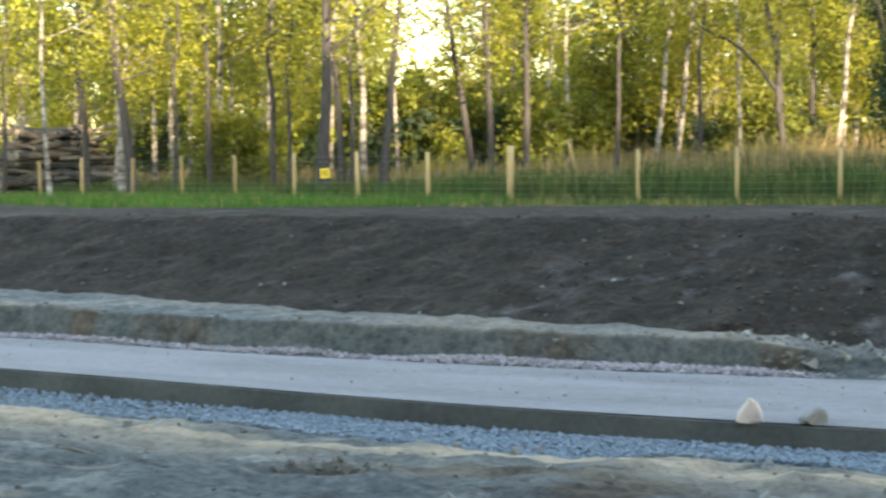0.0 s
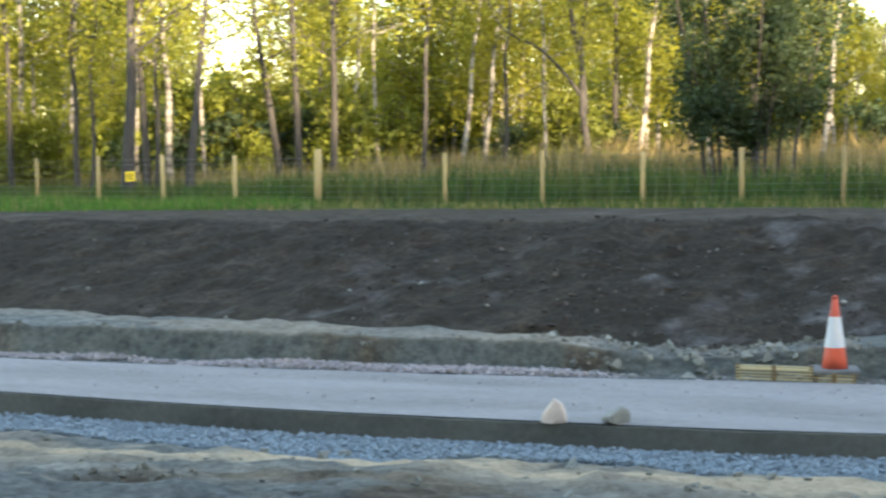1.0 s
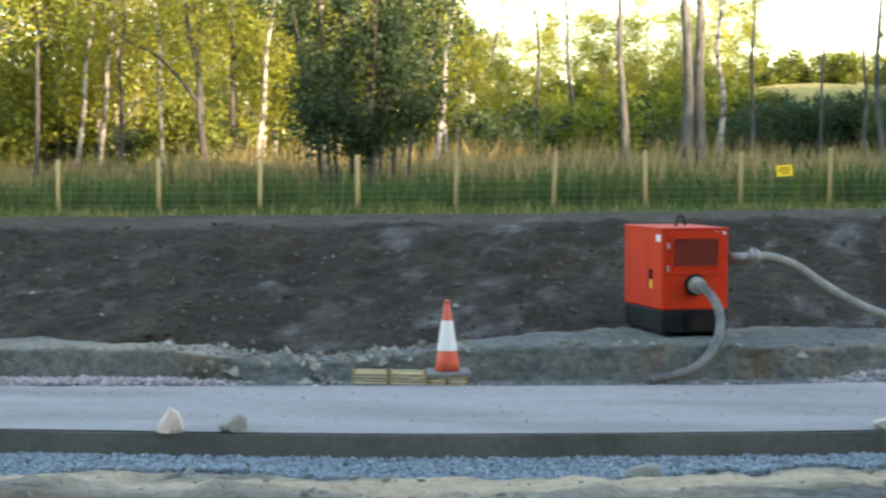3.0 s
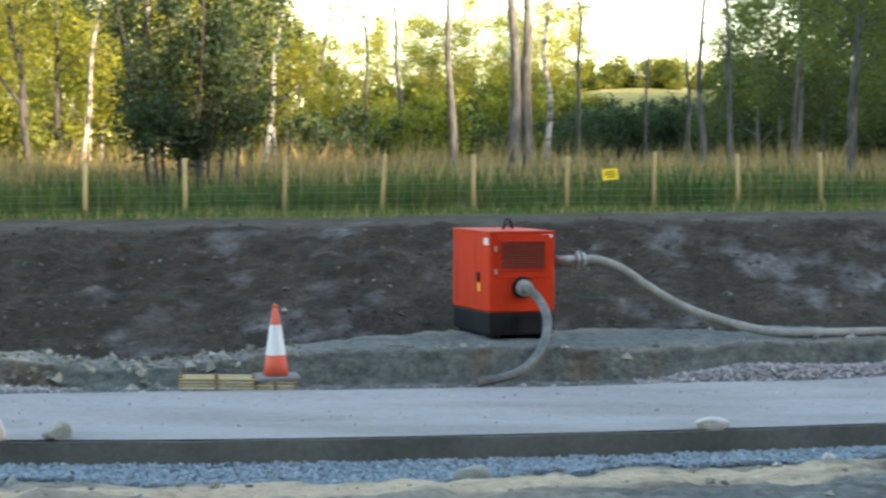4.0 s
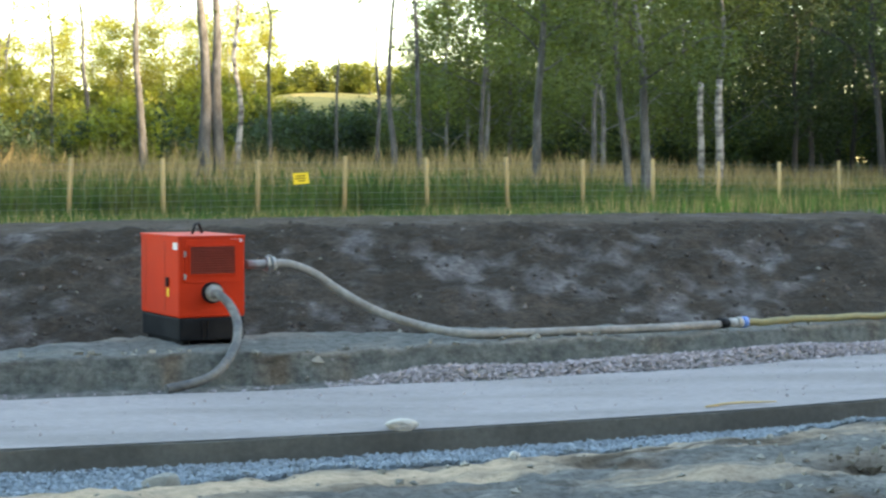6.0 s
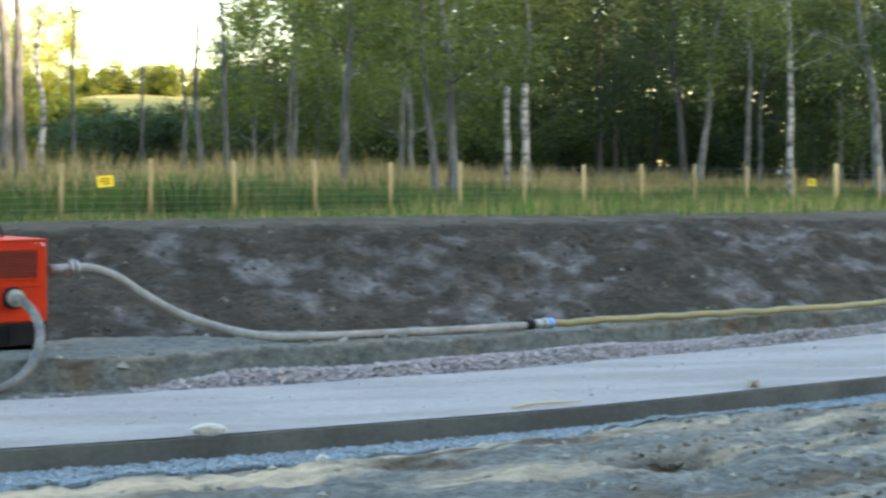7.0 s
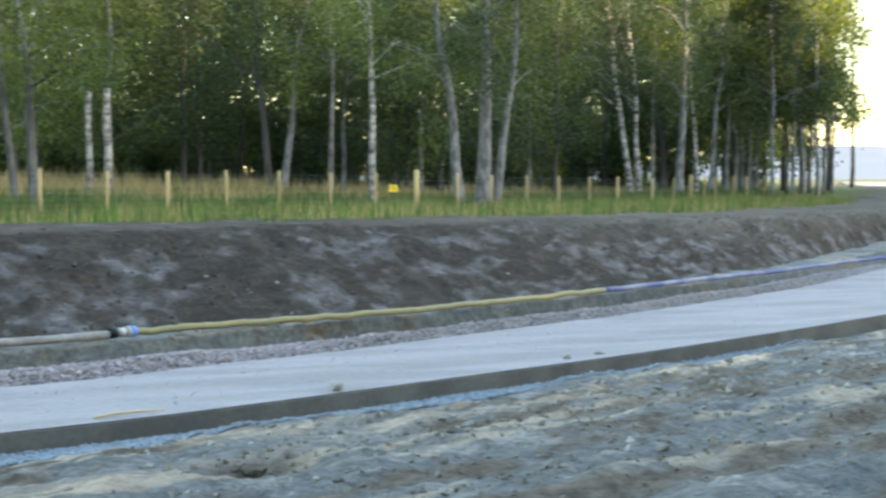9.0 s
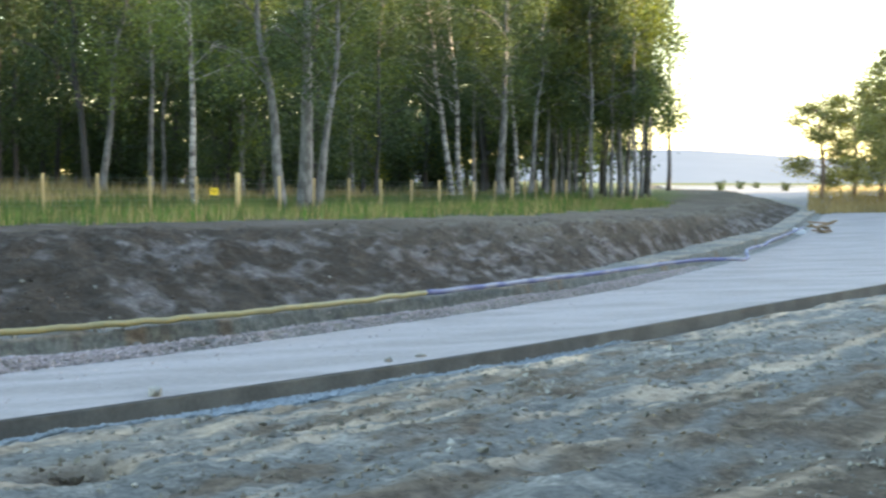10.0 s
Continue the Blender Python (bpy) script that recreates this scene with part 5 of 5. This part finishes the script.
# ---------------------------------------------------------------- grasses
def blades(n, seed, depth, height, width, mat, name, label, xa=-44, xb=62, back=0.1):
    r = np.random.RandomState(seed)
    x = xa + (xb - xa) * r.rand(n)
    y = FENCE(x) + back + (depth - back) * r.rand(n) ** 1.4
    clump = vnoise(x * 0.9, y * 0.9)
    h = height(x) * (0.55 + 0.6 * r.rand(n)) * (0.45 + 0.75 * clump + 0.35 * vnoise(x * 0.3 + 7, y * 0.3))
    z = CREST_Z(x) + 0.05 + 0.025 * (y - FENCE(x)) - 0.06
    lean = r.normal(size=(n, 2)) * 0.16 * h[:, None]
    a = r.rand(n) * 6.28
    w = width * (0.6 + 0.8 * r.rand(n))
    dx, dy = np.cos(a) * w, np.sin(a) * w
    b0 = np.stack([x - dx, y - dy, z], 1)
    b1 = np.stack([x + dx, y + dy, z], 1)
    m0 = np.stack([x - dx * 0.8 + lean[:, 0] * 0.4, y - dy * 0.8 + lean[:, 1] * 0.4, z + h * 0.6], 1)
    m1 = np.stack([x + dx * 0.8 + lean[:, 0] * 0.4, y + dy * 0.8 + lean[:, 1] * 0.4, z + h * 0.6], 1)
    t = np.stack([x + lean[:, 0], y + lean[:, 1], z + h], 1)
    v = np.stack([b0, b1, m1, t, m0], 1).reshape(-1, 3)
    return tagged(quick(name, v, np.arange(5 * n).reshape(-1, 5), mat), label, "grass", kind="stuff")


tall = lambda x: np.interp(x, (-40, -22, -16, 8, 16, 30, 60), (0.45, 0.5, 0.8, 0.75, 0.5, 0.5, 0.5))
straw = lambda x: np.interp(x, (-40, -24, -14, 9, 16, 30, 60), (0.6, 0.75, 1.25, 1.15, 0.8, 0.75, 0.45))
blades(74000, 1, 15, tall, 0.013, M_GRASS, "grass", "rough green grass behind the fence")
blades(40000, 2, 24, straw, 0.010, M_STRAW, "dry_grass", "tall straw-coloured seeding grass behind the fence", back=5.0)


def verge(n, seed, mat, name, label, xa=-44, xb=56):
    """Short grass between the bank's crest and the fence."""
    r = np.random.RandomState(seed)
    x = xa + (xb - xa) * r.rand(n)
    lo = np.interp(x, (-30, -20, -12, 4, 10), (0.45, 0.5, 0.75, 0.7, 0.3)) + 0.25 * (vnoise(x * 0.6, x * 0 + 4) - 0.5)
    u = lo + (1.02 - lo) * r.rand(n)
    c, f = CREST(x), FENCE(x)
    y = c + (f - c) * u
    if xa > 0:                                         # in tufts, not as a lawn
        k = vnoise(x * 0.55, y * 0.45) > 0.45
        x, y, u, n = x[k], y[k], u[k], int(k.sum())
    z = CREST_TOP(x) + (CREST_Z(x) + 0.05 - CREST_TOP(x)) * u - 0.03
    h = (0.06 + 0.18 * r.rand(n)) * (0.5 + (1.0 + 1.3 * (x > 8)) * vnoise(x * 0.7, y * 0.7) + 0.6 * vnoise(x * 2.3, y * 2.3))
    a = r.rand(n) * 6.28
    dx, dy = np.cos(a) * 0.012, np.sin(a) * 0.012
    v = np.stack([np.stack([x - dx, y - dy, z], 1), np.stack([x + dx, y + dy, z], 1), np.stack([x + 0.05 * r.normal(size=n), y + 0.05 * r.normal(size=n), z + h], 1)], 1).reshape(-1, 3)
    return tagged(quick(name, v, np.arange(3 * n).reshape(-1, 3), mat), label, "grass", kind="stuff")


verge(24000, 5, M_GRASS, "grass", "short green grass along the foot of the fence")
verge(22000, 7, M_LAWN, "grass", "bright green grass along the foot of the fence", -44, -17)
verge(13000, 8, M_LAWN, "grass", "bright green grass beyond the bank", 9, 56)
verge(9000, 9, M_STRAW, "dry_grass", "withered grass tufts beyond the bank", 9, 56)
verge(7000, 6, M_STRAW, "dry_grass", "short withered grass along the foot of the fence")
far = np.random.RandomState(23)
a, d = np.radians(43.2 + 7 * far.rand(9000)), 100 + 90 * far.rand(9000) ** 1.5
x, y = d * np.sin(a), d * np.cos(a)
z = np.interp(x, np.arange(60, 160), [land_height(k, k * 0.95) for k in range(60, 160)]) - 0.1
h = 0.3 + 0.45 * far.rand(9000)
v = np.stack([np.stack([x - 0.05, y, z], 1), np.stack([x + 0.05, y, z], 1), np.stack([x + 0.1 * far.normal(size=9000), y, z + h], 1)], 1).reshape(-1, 3)
tagged(quick("dry_grass", v, np.arange(27000).reshape(-1, 3), M_STRAW), "pale sunlit dry grass beyond the road bend", "grass", kind="stuff")


# ---------------------------------------------------------------- log pile
pile = tagged(new("log_pile"), "untidy heap of cut weathered logs and branches", "log pile")
pile.matrix_basis = facing(-37.9, 48.7)
lr = np.random.RandomState(9)
for k in range(86):
    lay = k / 86
    zz = 0.1 + 2.1 * lay
    half = 2.6 * (1 - 0.55 * lay)
    cx = -0.8 + (lr.rand() - 0.5) * 2 * half * 0.7
    L = 1.2 + 1.6 * lr.rand()
    ang = lr.normal() * 0.35
    yy = (lr.rand() - 0.5) * 1.6
    r = 0.05 + 0.09 * lr.rand()
    tilt = lr.normal() * 0.16
    d = np.array([math.cos(ang) * math.cos(tilt), math.sin(ang), math.sin(tilt)]) * L / 2
    c = np.array([cx, yy, zz])
    bm = bmesh.new()
    add_tube(bm, spline([c - d, c + lr.normal(size=3) * 0.05, c + d], 5), [r, r, r * 0.95, r * 0.9, r * 0.85], 8)
    log = part("log", bm, M_LOG, pile)
    for s in (-1, 1):
        if lay > 0.45 or k % 3 == 0:
            bm = bmesh.new()
            e = d / np.linalg.norm(d) * s
            add_tube(bm, [c + s * d, c + s * d + e * 0.012], [r * (0.97 if s < 0 else 0.84)] * 2, 8)
            part("cut_end", bm, M_LOGEND, log, "pale sawn end")


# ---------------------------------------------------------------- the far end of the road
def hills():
    """Hills across the plain, with the haze painted into their colour."""
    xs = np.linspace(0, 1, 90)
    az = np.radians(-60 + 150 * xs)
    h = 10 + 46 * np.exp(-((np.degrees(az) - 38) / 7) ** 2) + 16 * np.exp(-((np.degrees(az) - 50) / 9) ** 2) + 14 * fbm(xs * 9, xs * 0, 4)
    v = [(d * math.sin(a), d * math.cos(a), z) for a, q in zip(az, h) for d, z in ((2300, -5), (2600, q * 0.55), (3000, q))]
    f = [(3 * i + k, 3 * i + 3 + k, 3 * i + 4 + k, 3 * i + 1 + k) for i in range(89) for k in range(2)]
    return tagged(quick("backdrop", v, f, M_HAZE, smooth=True), "hills on the skyline, tinted blue-grey for haze", "hills", kind="structure")


hills()


def pine(x, y, h, seed):
    """An open-crowned pine with clouds of needles on bare limbs."""
    r = np.random.RandomState(seed)
    root = tagged(new("pine_tree"), "sunlit open-crowned pine beyond the road bend", "tree", "pines beyond the bend")
    root.matrix_basis = facing(x, y)
    bm = bmesh.new()
    p = spline([(0, 0, -0.2), (0.1, 0, h * 0.35), (-0.15, 0.1, h * 0.7), (0.1, 0, h)], 14)
    add_tube(bm, p, list(np.linspace(0.17, 0.04, 14)), 8)
    tips = []
    for k in range(16):
        u = 0.16 + 0.82 * (k + r.rand()) / 16
        b = p[int(u * 13)]
        a = r.rand() * 6.28
        L = (1.3 + 1.4 * r.rand()) * (1.25 - u * 0.7)
        e = b + np.array([math.cos(a) * L, math.sin(a) * L, 0.25 * L])
        add_tube(bm, [b, (b + e) / 2 + (0, 0, 0.12), e], [0.05, 0.03, 0.012], 5, cap=False)
        tips += [e, (b + 2 * e) / 3]
    part("trunk", bm, M_PINEBARK, root)
    tips = np.array(tips)
    v, f = leaf_cloud(tips[r.randint(len(tips), size=620)], 11, (0.6, 0.6, 0.42), 0.1, r)
    quick("crown", v, f, M_LEAF_PINE, root)
    return root


for k, (az, d, h) in enumerate(((43.6, 128, 7.0), (44.6, 132, 8.5), (45.4, 122, 9.0), (46.4, 120, 10.5), (47.3, 126, 11), (48.3, 121, 11), (46.0, 108, 9.5), (47.0, 106, 11))):
    pine(d * math.sin(radians(az)), d * math.cos(radians(az)), h, 400 + k)
for az, d, s in ((40.5, 170, 0.75), (41.1, 190, 0.7), (42.5, 160, 0.65), (41.6, 210, 0.6), (46, 165, 0.9), (47, 170, 1.0), (45, 172, 0.8)):
    grow(BUSH_D, az, d, s * 0.5)
for az, d, s in ((46.8, 116, 0.75), (47.6, 112, 0.85), (48.4, 118, 0.9), (49.2, 112, 0.95), (47.2, 128, 0.8), (45.9, 130, 0.55)):
    grow(FAR_G, az, d, s)
BRUSH = tagged(new("timber_heap"), "small heap of orange-brown timber and white sheeting by the road", "timber heap")
BRUSH.matrix_basis = facing(52.0, 55.2)
lr = np.random.RandomState(19)
for k in range(9):
    bm = bmesh.new()
    c, a = np.array([0.2 + 0.5 * lr.rand(), 0.25 * lr.normal(), 0.07 + 0.055 * k]), lr.normal() * 0.7
    add_box(bm, (0.6 + 0.5 * lr.rand(), 0.1, 0.07), c, (0, 16 * lr.normal(), math.degrees(a)), 0.01)
    part("board", bm, M_BROWN if k % 2 else M_PINEBARK, BRUSH)
bm = bmesh.new()
add_box(bm, (0.5, 0.35, 0.25), (-0.45, 0, 0.13), (0, 12, 20), 0.06)
part("sheet_bundle", bm, M_WHITE, BRUSH, "bundled pale sheeting")
tyre = tagged(new("tyre"), "old black tyre lying in the grass by the fence", "tyre")
tyre.matrix_basis = pose(36.2, float(FENCE(36.2)) + 0.8, land_height(36.2, float(FENCE(36.2)) + 0.8) + 0.12, 8, 5, 0)
bm = bmesh.new()
ringp = [(0.42 * math.cos(a), 0.42 * math.sin(a), 0) for a in np.linspace(0, 2 * math.pi, 25)]
add_tube(bm, ringp, 0.13, 10, cap=False)
part("tread", bm, M_BLACK, tyre)
